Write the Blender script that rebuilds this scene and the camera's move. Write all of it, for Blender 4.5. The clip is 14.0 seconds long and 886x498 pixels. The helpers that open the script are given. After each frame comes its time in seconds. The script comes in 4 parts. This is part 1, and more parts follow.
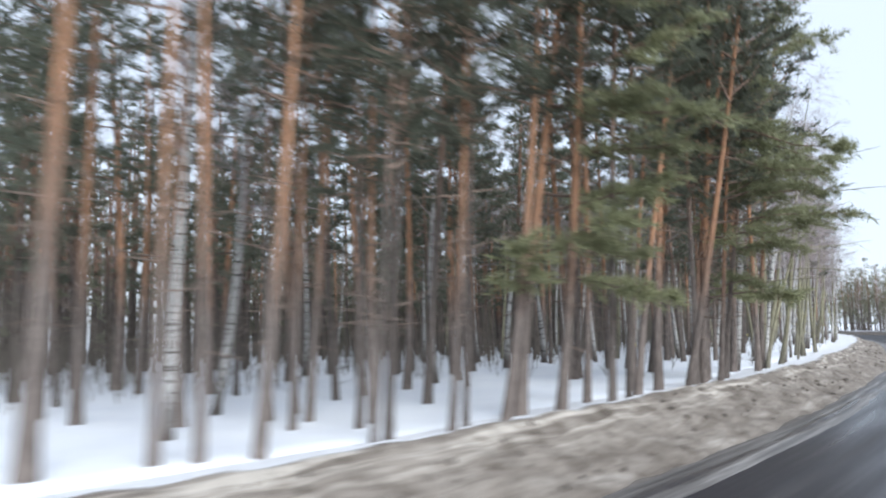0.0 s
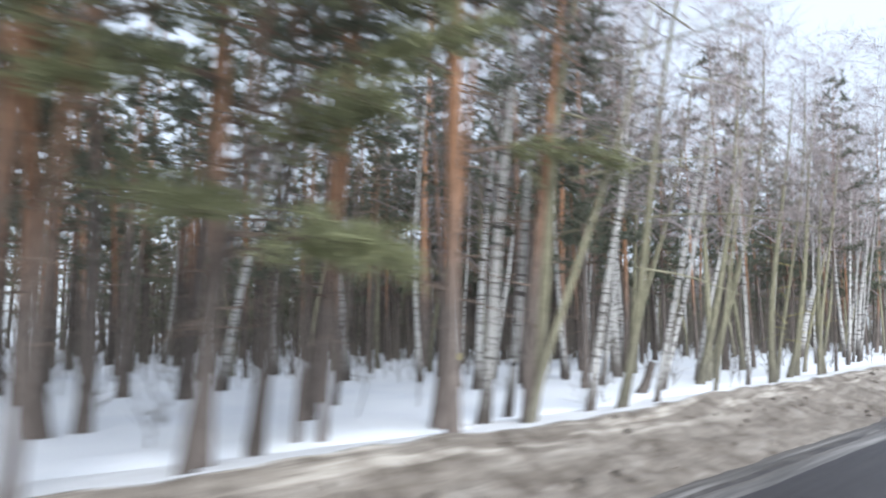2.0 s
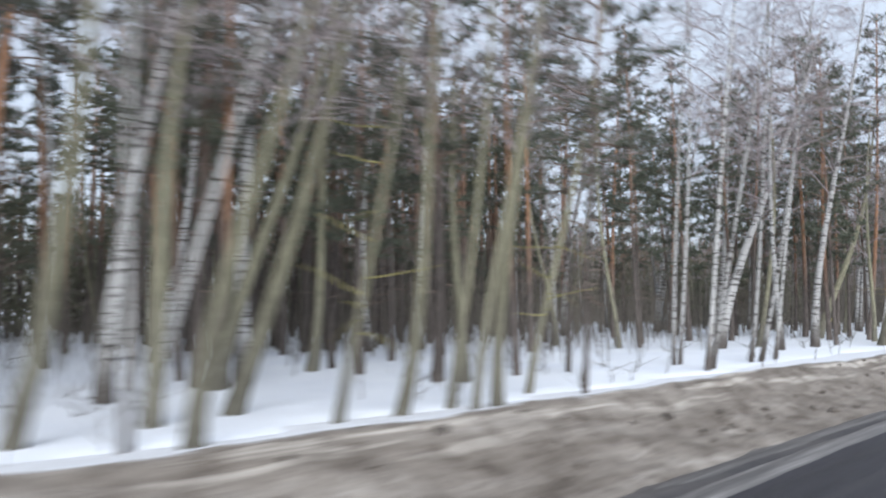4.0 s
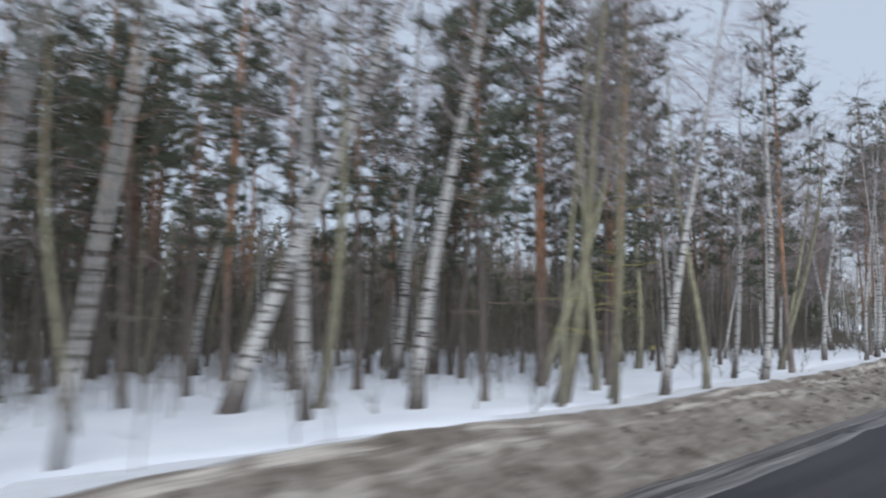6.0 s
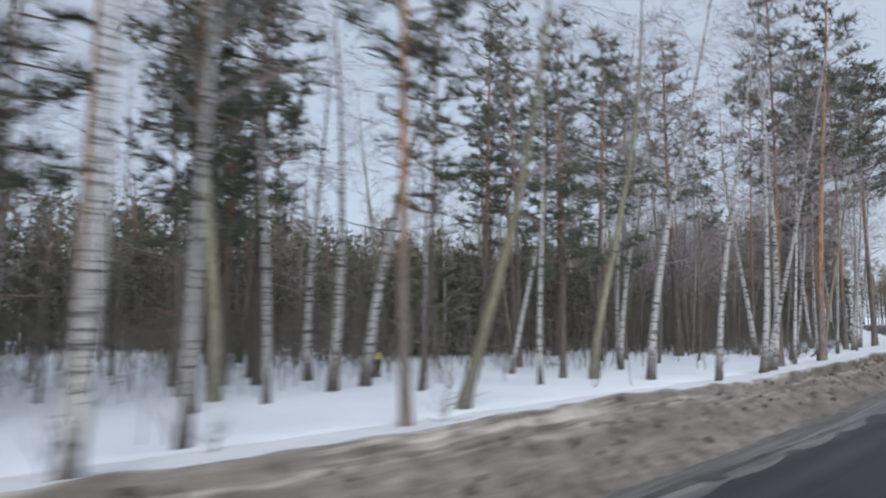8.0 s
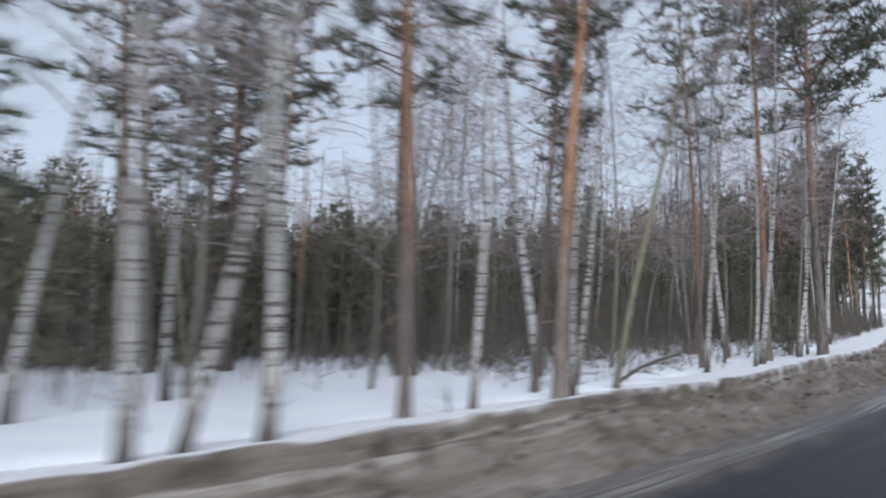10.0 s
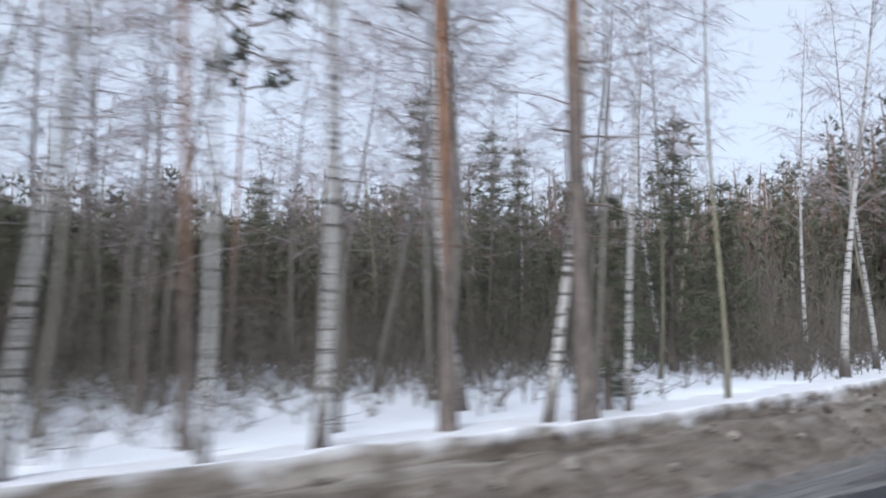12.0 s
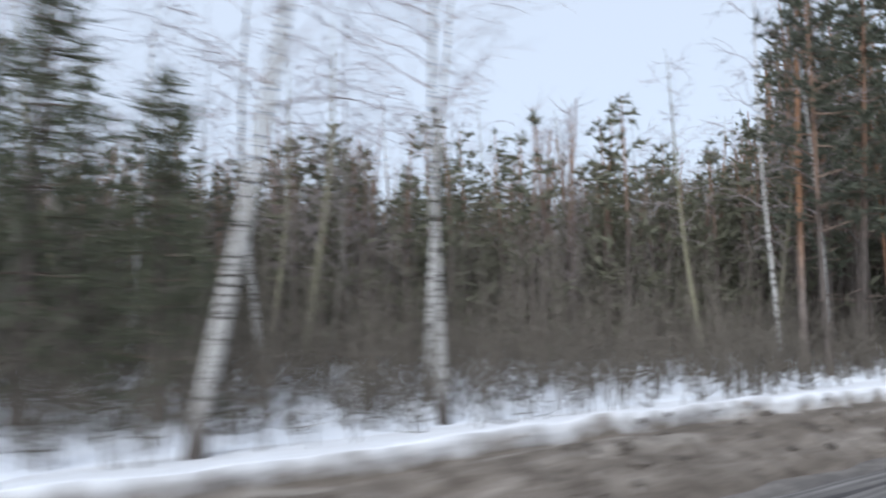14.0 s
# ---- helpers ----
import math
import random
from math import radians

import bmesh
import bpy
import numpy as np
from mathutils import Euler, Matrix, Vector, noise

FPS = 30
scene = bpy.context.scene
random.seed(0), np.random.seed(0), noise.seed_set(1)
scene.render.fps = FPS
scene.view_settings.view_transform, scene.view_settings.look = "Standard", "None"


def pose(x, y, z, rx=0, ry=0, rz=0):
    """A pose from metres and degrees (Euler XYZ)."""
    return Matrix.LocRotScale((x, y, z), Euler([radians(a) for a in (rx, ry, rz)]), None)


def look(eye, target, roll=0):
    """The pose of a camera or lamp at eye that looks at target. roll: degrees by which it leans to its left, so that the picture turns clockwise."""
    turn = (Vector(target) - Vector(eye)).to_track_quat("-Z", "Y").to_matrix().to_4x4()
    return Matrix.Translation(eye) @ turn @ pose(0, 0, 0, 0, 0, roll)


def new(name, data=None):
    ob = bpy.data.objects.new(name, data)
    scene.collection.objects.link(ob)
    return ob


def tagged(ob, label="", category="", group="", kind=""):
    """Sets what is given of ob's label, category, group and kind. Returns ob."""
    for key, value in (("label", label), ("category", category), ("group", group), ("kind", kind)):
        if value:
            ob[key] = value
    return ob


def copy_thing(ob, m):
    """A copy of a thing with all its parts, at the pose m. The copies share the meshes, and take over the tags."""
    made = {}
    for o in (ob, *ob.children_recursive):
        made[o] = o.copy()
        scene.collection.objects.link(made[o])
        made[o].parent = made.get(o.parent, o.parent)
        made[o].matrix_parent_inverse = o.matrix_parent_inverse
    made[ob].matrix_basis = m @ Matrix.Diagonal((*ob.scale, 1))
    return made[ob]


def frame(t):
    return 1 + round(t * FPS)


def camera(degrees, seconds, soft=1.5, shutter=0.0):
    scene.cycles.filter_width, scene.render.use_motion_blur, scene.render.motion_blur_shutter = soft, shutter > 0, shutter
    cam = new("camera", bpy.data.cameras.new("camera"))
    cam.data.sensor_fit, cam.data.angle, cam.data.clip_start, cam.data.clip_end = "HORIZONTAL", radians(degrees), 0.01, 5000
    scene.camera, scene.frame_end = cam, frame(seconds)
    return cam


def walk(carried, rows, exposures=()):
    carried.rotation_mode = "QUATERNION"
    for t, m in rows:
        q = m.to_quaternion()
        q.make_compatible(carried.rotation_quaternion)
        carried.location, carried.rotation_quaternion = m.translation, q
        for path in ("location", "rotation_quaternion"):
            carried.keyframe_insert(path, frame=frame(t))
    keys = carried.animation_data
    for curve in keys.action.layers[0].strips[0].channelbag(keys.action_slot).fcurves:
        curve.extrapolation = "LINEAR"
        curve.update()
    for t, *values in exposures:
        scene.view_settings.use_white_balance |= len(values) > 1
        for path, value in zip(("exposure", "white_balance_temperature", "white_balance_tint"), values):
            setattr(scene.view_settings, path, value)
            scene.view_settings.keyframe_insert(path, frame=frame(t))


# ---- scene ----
cam = camera(64.91, 14.0, 2.0, 0.78)


def aim(x, y, yaw, pitch, roll):
    """A camera pose on the car, 2.05 m over the road: heading and tilt in degrees."""
    turn = Euler((0, 0, radians(yaw))).to_matrix() @ Euler((radians(90 + pitch), 0, 0)).to_matrix() @ Euler((0, 0, radians(roll))).to_matrix()
    return Matrix.Translation((x, y, 2.05)) @ turn.to_4x4()


PATH = [
    (0.0, aim(0.000, 0.000, 45.27, 6.77, -1.14)),
    (0.2, aim(-0.011, 1.926, 46.14, 6.81, -0.80)),
    (0.5, aim(-0.070, 4.825, 47.96, 6.82, -0.59)),
    (0.7, aim(-0.138, 6.763, 49.09, 6.41, 0.00)),
    (1.0, aim(-0.283, 9.677, 50.79, 6.60, 0.08)),
    (1.2, aim(-0.409, 11.625, 51.39, 6.11, -0.32)),
    (1.5, aim(-0.644, 14.553, 53.06, 6.12, 0.15)),
    (1.7, aim(-0.833, 16.509, 54.24, 5.83, -0.03)),
    (2.0, aim(-1.160, 19.448, 55.15, 6.56, -0.14)),
    (2.2, aim(-1.406, 21.411, 55.62, 6.26, -0.15)),
    (2.5, aim(-1.814, 24.362, 56.92, 6.58, -0.37)),
    (2.7, aim(-2.109, 26.335, 57.73, 6.71, -0.27)),
    (3.0, aim(-2.588, 29.301, 58.69, 5.54, -0.61)),
    (3.2, aim(-2.929, 31.283, 59.12, 4.93, -0.49)),
    (3.5, aim(-3.474, 34.262, 60.17, 4.43, -0.10)),
    (3.7, aim(-3.858, 36.252, 61.18, 4.65, 0.12)),
    (4.0, aim(-4.463, 39.241, 61.67, 4.68, -0.25)),
    (4.2, aim(-4.883, 41.235, 62.23, 5.34, -0.45)),
    (4.5, aim(-5.534, 44.228, 62.42, 5.50, -0.44)),
    (5.0, aim(-6.667, 49.218, 61.79, 6.19, -0.41)),
    (5.5, aim(-7.843, 54.210, 60.57, 6.56, -0.37)),
    (6.0, aim(-9.045, 59.201, 59.66, 6.44, -0.34)),
    (6.3, aim(-9.781, 62.193, 59.63, 6.40, -0.34)),
    (6.5, aim(-10.277, 64.186, 59.86, 6.41, -0.43)),
    (6.9, aim(-11.288, 68.165, 60.68, 6.27, -0.45)),
    (7.0, aim(-11.545, 69.158, 60.74, 5.98, -0.42)),
    (7.2, aim(-12.065, 71.141, 61.17, 5.08, -0.50)),
    (7.5, aim(-12.866, 74.108, 61.85, 5.23, -0.47)),
    (8.0, aim(-14.259, 79.025, 63.68, 5.86, -0.36)),
    (8.5, aim(-15.730, 83.908, 65.85, 6.15, -0.22)),
    (9.0, aim(-17.287, 88.755, 67.84, 5.96, -0.11)),
    (9.3, aim(-18.264, 91.642, 68.73, 5.90, -0.09)),
    (9.5, aim(-18.935, 93.557, 69.33, 4.82, -0.45)),
    (10.0, aim(-20.679, 98.297, 70.50, 5.08, -0.31)),
    (10.5, aim(-22.524, 102.940, 72.81, 5.27, -0.46)),
    (11.0, aim(-24.473, 107.446, 74.54, 5.63, 0.13)),
    (11.5, aim(-26.525, 111.797, 80.47, 5.33, -0.09)),
    (12.0, aim(-28.689, 116.003, 86.35, 5.48, -0.36)),
    (12.5, aim(-30.982, 120.097, 88.85, 5.84, -0.30)),
    (13.0, aim(-33.421, 124.106, 90.95, 6.05, -1.10)),
    (13.5, aim(-36.018, 128.039, 92.52, 5.45, -0.86)),
    (14.0, aim(-38.776, 131.888, 92.90, 5.36, -0.51)),
]
EXPOSURE = [(0.0, 1.22, 6050, 8), (2.0, 1.38, 6050, 8), (3.0, 1.16, 6050, 9), (4.0, 0.98, 6070, 9), (6.5, 0.48, 6020, 9), (7.5, 0.48, 6020, 9), (9.5, 0.66, 6000, 10), (10.5, 0.58, 6000, 10), (11.3, 0.7, 6000, 10), (12.0, 0.96, 6010, 10), (12.7, 0.98, 6020, 9), (13.3, 1.0, 6020, 9), (14.0, 0.93, 6020, 9)]
walk(cam, PATH, EXPOSURE)

# ---- sky and light: bright overcast ----
world = bpy.data.worlds.new("overcast_sky")
scene.world = world
world.use_nodes = True
wn, wl = world.node_tree.nodes, world.node_tree.links
sky = wn.new("ShaderNodeTexSky")
sky.sky_type = "NISHITA"
sky.sun_disc = False
sky.sun_elevation, sky.sun_rotation = radians(35), radians(111)
sky.air_density, sky.dust_density, sky.ozone_density = 1.0, 1.5, 1.0
cloud = wn.new("ShaderNodeMix")
cloud.data_type = "RGBA"
cloud.inputs[0].default_value = 0.85
cloud.inputs[7].default_value = (4.5, 4.8, 5.3, 1)
wl.new(sky.outputs[0], cloud.inputs[6])
wl.new(cloud.outputs[2], wn["Background"].inputs["Color"])
wn["Background"].inputs["Strength"].default_value = 0.095
sun = new("sun", bpy.data.lights.new("sun", "SUN"))
sun.data.energy, sun.data.angle, sun.data.color = 1.5, radians(40), (1.0, 0.99, 0.975)
sun.matrix_world = look((13, -5, 9.8), (0, 0, 0))


# ---- materials ----
def material(name, rough=0.8, spec=0.3):
    m = bpy.data.materials.new(name)
    m.use_nodes = True
    b = m.node_tree.nodes["Principled BSDF"]
    b.inputs["Roughness"].default_value = rough
    b.inputs["Specular IOR Level"].default_value = spec
    return m, m.node_tree.nodes, m.node_tree.links, b


def ramp(nodes, links, source, stops):
    r = nodes.new("ShaderNodeValToRGB")
    while len(r.color_ramp.elements) < len(stops):
        r.color_ramp.elements.new(0.5)
    for e, (at, c) in zip(r.color_ramp.elements, stops):
        e.position, e.color = at, (*c, 1)
    links.new(source, r.inputs[0])
    return r.outputs[0]


def noisy(nodes, links, scale, detail=4, stretch=(1, 1, 1), space="Object", rough=0.55):
    c, mp, n = nodes.new("ShaderNodeTexCoord"), nodes.new("ShaderNodeMapping"), nodes.new("ShaderNodeTexNoise")
    mp.inputs["Scale"].default_value = stretch
    n.inputs["Scale"].default_value, n.inputs["Detail"].default_value, n.inputs["Roughness"].default_value = scale, detail, rough
    links.new(c.outputs[space], mp.inputs[0])
    links.new(mp.outputs[0], n.inputs["Vector"])
    return n.outputs[0]


def mixed(nodes, links, fac, a, b, mode="MIX"):
    m = nodes.new("ShaderNodeMix")
    m.data_type, m.blend_type = "RGBA", mode
    for socket, v in ((m.inputs[0], fac), (m.inputs[6], a), (m.inputs[7], b)):
        if isinstance(v, tuple):
            socket.default_value = (*v, 1)
        elif isinstance(v, (int, float)):
            socket.default_value = v
        else:
            links.new(v, socket)
    return m.outputs[2]


def bumped(nodes, links, bsdf, height, strength, distance):
    b = nodes.new("ShaderNodeBump")
    b.inputs["Strength"].default_value, b.inputs["Distance"].default_value = strength, distance
    links.new(height, b.inputs["Height"])
    links.new(b.outputs[0], bsdf.inputs["Normal"])


def varied(nodes, links, colour, low, high):
    """The colour, brighter or darker from one object to the next."""
    info, mr = nodes.new("ShaderNodeObjectInfo"), nodes.new("ShaderNodeMapRange")
    mr.inputs[3].default_value, mr.inputs[4].default_value = low, high
    links.new(info.outputs["Random"], mr.inputs[0])
    return mixed(nodes, links, 1.0, colour, mr.outputs[0], "MULTIPLY")


def height_of(nodes, links, low, high, wobble=1.5):
    """0 at a height of low metres on the thing, 1 at high, with a ragged border."""
    c, s, n, a, mr = (nodes.new("ShaderNode" + k) for k in ("TexCoord", "SeparateXYZ", "TexNoise", "Math", "MapRange"))
    n.inputs["Scale"].default_value = 2.5
    a.operation = "MULTIPLY_ADD"
    a.inputs[1].default_value = wobble
    links.new(c.outputs["Object"], s.inputs[0])
    links.new(c.outputs["Object"], n.inputs["Vector"])
    links.new(n.outputs[0], a.inputs[0])
    links.new(s.outputs[2], a.inputs[2])
    mr.inputs[1].default_value, mr.inputs[2].default_value = low + wobble / 2, high + wobble / 2
    links.new(a.outputs[0], mr.inputs[0])
    return mr.outputs[0]


def bark_material(name, low, high, turn_at, dark=0.55):
    m, n, l, b = material(name, 0.9, 0.15)
    plates = noisy(n, l, 9, 5, (1.6, 1.6, 0.35))
    fine = noisy(n, l, 40, 3, (1, 1, 0.5))
    base = mixed(n, l, ramp(n, l, plates, [(0.38, (0, 0, 0)), (0.6, (1, 1, 1))]), tuple(dark for _ in range(3)), (1.0, 1.0, 1.0))
    tone = mixed(n, l, height_of(n, l, turn_at[0], turn_at[1]), low, high)
    colour = mixed(n, l, 1.0, tone, base, "MULTIPLY")
    colour = mixed(n, l, 0.35, colour, ramp(n, l, fine, [(0.3, (0.4, 0.4, 0.4)), (0.7, (1.3, 1.3, 1.3))]), "MULTIPLY")
    l.new(varied(n, l, colour, 0.75, 1.25), b.inputs["Base Color"])
    bumped(n, l, b, plates, 0.8, 0.03)
    return m


M_PINE = bark_material("pine_bark", (0.21, 0.175, 0.155), (0.42, 0.23, 0.135), (2.2, 5.0))
M_DARK = bark_material("old_bark", (0.16, 0.135, 0.12), (0.36, 0.22, 0.15), (4.2, 8.0))
M_ASPEN = bark_material("aspen_bark", (0.2, 0.185, 0.145), (0.32, 0.3, 0.205), (0.3, 2.5), 0.62)
M_SLIM = bark_material("young_bark", (0.15, 0.135, 0.115), (0.25, 0.23, 0.2), (0.5, 3.0), 0.75)
M_LIMB = bark_material("limb_bark", (0.22, 0.17, 0.14), (0.28, 0.19, 0.14), (3.0, 9.0))


def birch_bark():
    m, n, l, b = material("birch_bark", 0.75, 0.25)
    rings = noisy(n, l, 3.6, 5, (0.75, 0.75, 4.0), rough=0.7)
    spots = noisy(n, l, 2.2, 3, (1.2, 1.2, 1.0))
    white = mixed(n, l, spots, (0.36, 0.348, 0.33), (0.6, 0.582, 0.555))
    colour = mixed(n, l, ramp(n, l, rings, [(0.535, (0, 0, 0)), (0.57, (1, 1, 1))]), white, (0.08, 0.07, 0.065))
    foot = height_of(n, l, 1.1, 0.2, 0.7)
    colour = mixed(n, l, foot, colour, (0.1, 0.085, 0.075))
    l.new(varied(n, l, colour, 0.68, 1.05), b.inputs["Base Color"])
    bumped(n, l, b, rings, 0.4, 0.01)
    return m


M_BIRCH = birch_bark()


def twig_material(name, a, c):
    m, n, l, b = material(name, 0.8, 0.2)
    l.new(varied(n, l, mixed(n, l, noisy(n, l, 3, 2), a, c), 0.8, 1.2), b.inputs["Base Color"])
    return m


M_TWIG = twig_material("bare_twigs", (0.25, 0.21, 0.2), (0.38, 0.325, 0.325))
M_SHRUB = twig_material("shrub_stems", (0.092, 0.081, 0.067), (0.17, 0.148, 0.122))


def needle_material(name, a, c):
    m, n, l, b = material(name, 0.55, 0.3)
    g = n.new("ShaderNodeNewGeometry")
    colour = mixed(n, l, g.outputs["Random Per Island"], a, c)
    colour = mixed(n, l, noisy(n, l, 0.9, 2), colour, a)
    colour = varied(n, l, colour, 0.8, 1.25)
    l.new(colour, b.inputs["Base Color"])
    thin, mix = n.new("ShaderNodeBsdfTranslucent"), n.new("ShaderNodeMixShader")
    l.new(colour, thin.inputs["Color"])
    mix.inputs[0].default_value = 0.4
    l.new(b.outputs[0], mix.inputs[1])
    l.new(thin.outputs[0], mix.inputs[2])
    l.new(mix.outputs[0], n["Material Output"].inputs["Surface"])
    return m


M_NEEDLE = needle_material("pine_needles", (0.1, 0.11, 0.08), (0.2, 0.207, 0.147))
# Paler, more olive copy of pine_needles: offsets in colour the dense far crowns' self-shading.
M_FAR_NEEDLE = needle_material("lightened_far_needles", (0.135, 0.135, 0.092), (0.24, 0.235, 0.165))
# Needles of the roadside boughs, olive; their front light is put into the raised colour.
M_SPRAY = needle_material("front_lit_needles", (0.215, 0.225, 0.125), (0.37, 0.37, 0.215))
M_SPRUCE = needle_material("spruce_needles", (0.125, 0.135, 0.09), (0.215, 0.22, 0.145))


def snow_material():
    m, n, l, b = material("forest_snow", 0.65, 0.3)
    big, fine = noisy(n, l, 0.35, 5), noisy(n, l, 7, 6)
    colour = ramp(n, l, big, [(0.3, (0.78, 0.805, 0.865)), (0.65, (0.87, 0.89, 0.925))])
    litter = ramp(n, l, noisy(n, l, 18, 5), [(0.66, (1, 1, 1)), (0.74, (0.55, 0.5, 0.45))])
    l.new(mixed(n, l, 0.6, colour, litter, "MULTIPLY"), b.inputs["Base Color"])
    bumped(n, l, b, fine, 0.35, 0.06)
    return m


M_SNOW = snow_material()


def bank_material():
    """Ploughed snow: sand and dirt on the road side of the crest, clean beyond it. UV: metres along, metres past the crest."""
    m, n, l, b = material("ploughed_snow", 0.8, 0.25)
    uv, s, mr, add = (n.new("ShaderNode" + k) for k in ("UVMap", "SeparateXYZ", "MapRange", "Math"))
    l.new(uv.outputs[0], s.inputs[0])
    ragged = noisy(n, l, 1.6, 6, space="Object", rough=0.65)
    add.operation = "MULTIPLY_ADD"
    add.inputs[1].default_value = 0.55
    l.new(ragged, add.inputs[0])
    cap, both = n.new("ShaderNodeMapRange"), n.new("ShaderNodeMath")
    cap.inputs[1].default_value, cap.inputs[2].default_value = 85, 150
    cap.inputs[3].default_value, cap.inputs[4].default_value = -0.12, 0.1
    l.new(s.outputs[0], cap.inputs[0])
    l.new(s.outputs[1], both.inputs[0])
    l.new(cap.outputs[0], both.inputs[1])
    l.new(both.outputs[0], add.inputs[2])
    mr.inputs[1].default_value, mr.inputs[2].default_value = 0.2, 0.4
    l.new(add.outputs[0], mr.inputs[0])
    lumps_map, lumps_tex = n.new("ShaderNodeMapping"), n.new("ShaderNodeTexNoise")
    lumps_map.inputs["Scale"].default_value = (0.3, 1.7, 1)
    lumps_tex.inputs["Scale"].default_value, lumps_tex.inputs["Detail"].default_value, lumps_tex.inputs["Roughness"].default_value = 1.5, 8, 0.68
    lumps_tex.inputs["Distortion"].default_value = 0.15
    l.new(uv.outputs[0], lumps_map.inputs[0])
    l.new(lumps_map.outputs[0], lumps_tex.inputs["Vector"])
    lumps = lumps_tex.outputs[0]
    grit = noisy(n, l, 30, 4)
    dirt = ramp(n, l, lumps, [(0.3, (0.15, 0.127, 0.106)), (0.46, (0.22, 0.19, 0.163)), (0.58, (0.29, 0.256, 0.224)), (0.74, (0.46, 0.42, 0.38))])
    sand, stretch_ = n.new("ShaderNodeMapRange"), n.new("ShaderNodeMix")
    sand.inputs[1].default_value, sand.inputs[2].default_value = 86, 118
    l.new(s.outputs[0], sand.inputs[0])
    stretch_.data_type = "RGBA"
    stretch_.inputs[6].default_value, stretch_.inputs[7].default_value = (0.98, 0.98, 0.975, 1), (0.7, 0.685, 0.67, 1)
    l.new(sand.outputs[0], stretch_.inputs[0])
    dirt = mixed(n, l, 1.0, dirt, stretch_.outputs[2], "MULTIPLY")
    dirt = mixed(n, l, 0.5, dirt, ramp(n, l, grit, [(0.3, (0.6, 0.58, 0.55)), (0.7, (1.2, 1.2, 1.2))]), "MULTIPLY")
    clean = ramp(n, l, ragged, [(0.3, (0.78, 0.78, 0.8)), (0.6, (0.86, 0.87, 0.9))])
    streak_map, streak_tex, top_band, both_band = (n.new("ShaderNode" + k) for k in ("Mapping", "TexNoise", "MapRange", "Math"))
    streak_map.inputs["Scale"].default_value = (0.22, 3.2, 1)
    streak_tex.inputs["Scale"].default_value, streak_tex.inputs["Detail"].default_value = 1.6, 6
    l.new(uv.outputs[0], streak_map.inputs[0])
    l.new(streak_map.outputs[0], streak_tex.inputs["Vector"])
    top_band.inputs[1].default_value, top_band.inputs[2].default_value = -0.75, -0.2
    l.new(s.outputs[1], top_band.inputs[0])
    both_band.operation = "MULTIPLY"
    l.new(top_band.outputs[0], both_band.inputs[0])
    l.new(ramp(n, l, streak_tex.outputs[0], [(0.5, (0, 0, 0)), (0.62, (1, 1, 1))]), both_band.inputs[1])
    dirt = mixed(n, l, both_band.outputs[0], dirt, mixed(n, l, sand.outputs[0], (0.5, 0.455, 0.4), (0.3, 0.27, 0.24)))
    clods = noisy(n, l, 3.2, 7, rough=0.62)
    spots = ramp(n, l, noisy(n, l, 2.3, 6, rough=0.7), [(0.36, (0.55, 0.52, 0.5)), (0.5, (1.0, 1.0, 1.0)), (0.68, (1.15, 1.15, 1.15))])
    patched = mixed(n, l, 1.0, dirt, spots, "MULTIPLY")
    l.new(mixed(n, l, mr.outputs[0], patched, clean), b.inputs["Base Color"])
    bumped(n, l, b, clods, 0.9, 0.14)
    return m


M_BANK = bank_material()


def slush_material():
    """Grey slush in streaks along the road. UV: metres along, metres across."""
    m, n, l, b = material("grey_slush", 0.5, 0.4)
    uv, mp, t = n.new("ShaderNodeUVMap"), n.new("ShaderNodeMapping"), n.new("ShaderNodeTexNoise")
    mp.inputs["Scale"].default_value = (0.16, 6.0, 1)
    l.new(uv.outputs[0], mp.inputs[0])
    l.new(mp.outputs[0], t.inputs["Vector"])
    t.inputs["Scale"].default_value, t.inputs["Detail"].default_value, t.inputs["Roughness"].default_value = 1.6, 7, 0.6
    l.new(ramp(n, l, t.outputs[0], [(0.36, (0.07, 0.066, 0.064)), (0.52, (0.14, 0.13, 0.124)), (0.7, (0.29, 0.275, 0.265))]), b.inputs["Base Color"])
    bumped(n, l, b, noisy(n, l, 5, 6), 0.5, 0.03)
    return m


M_SLUSH = slush_material()


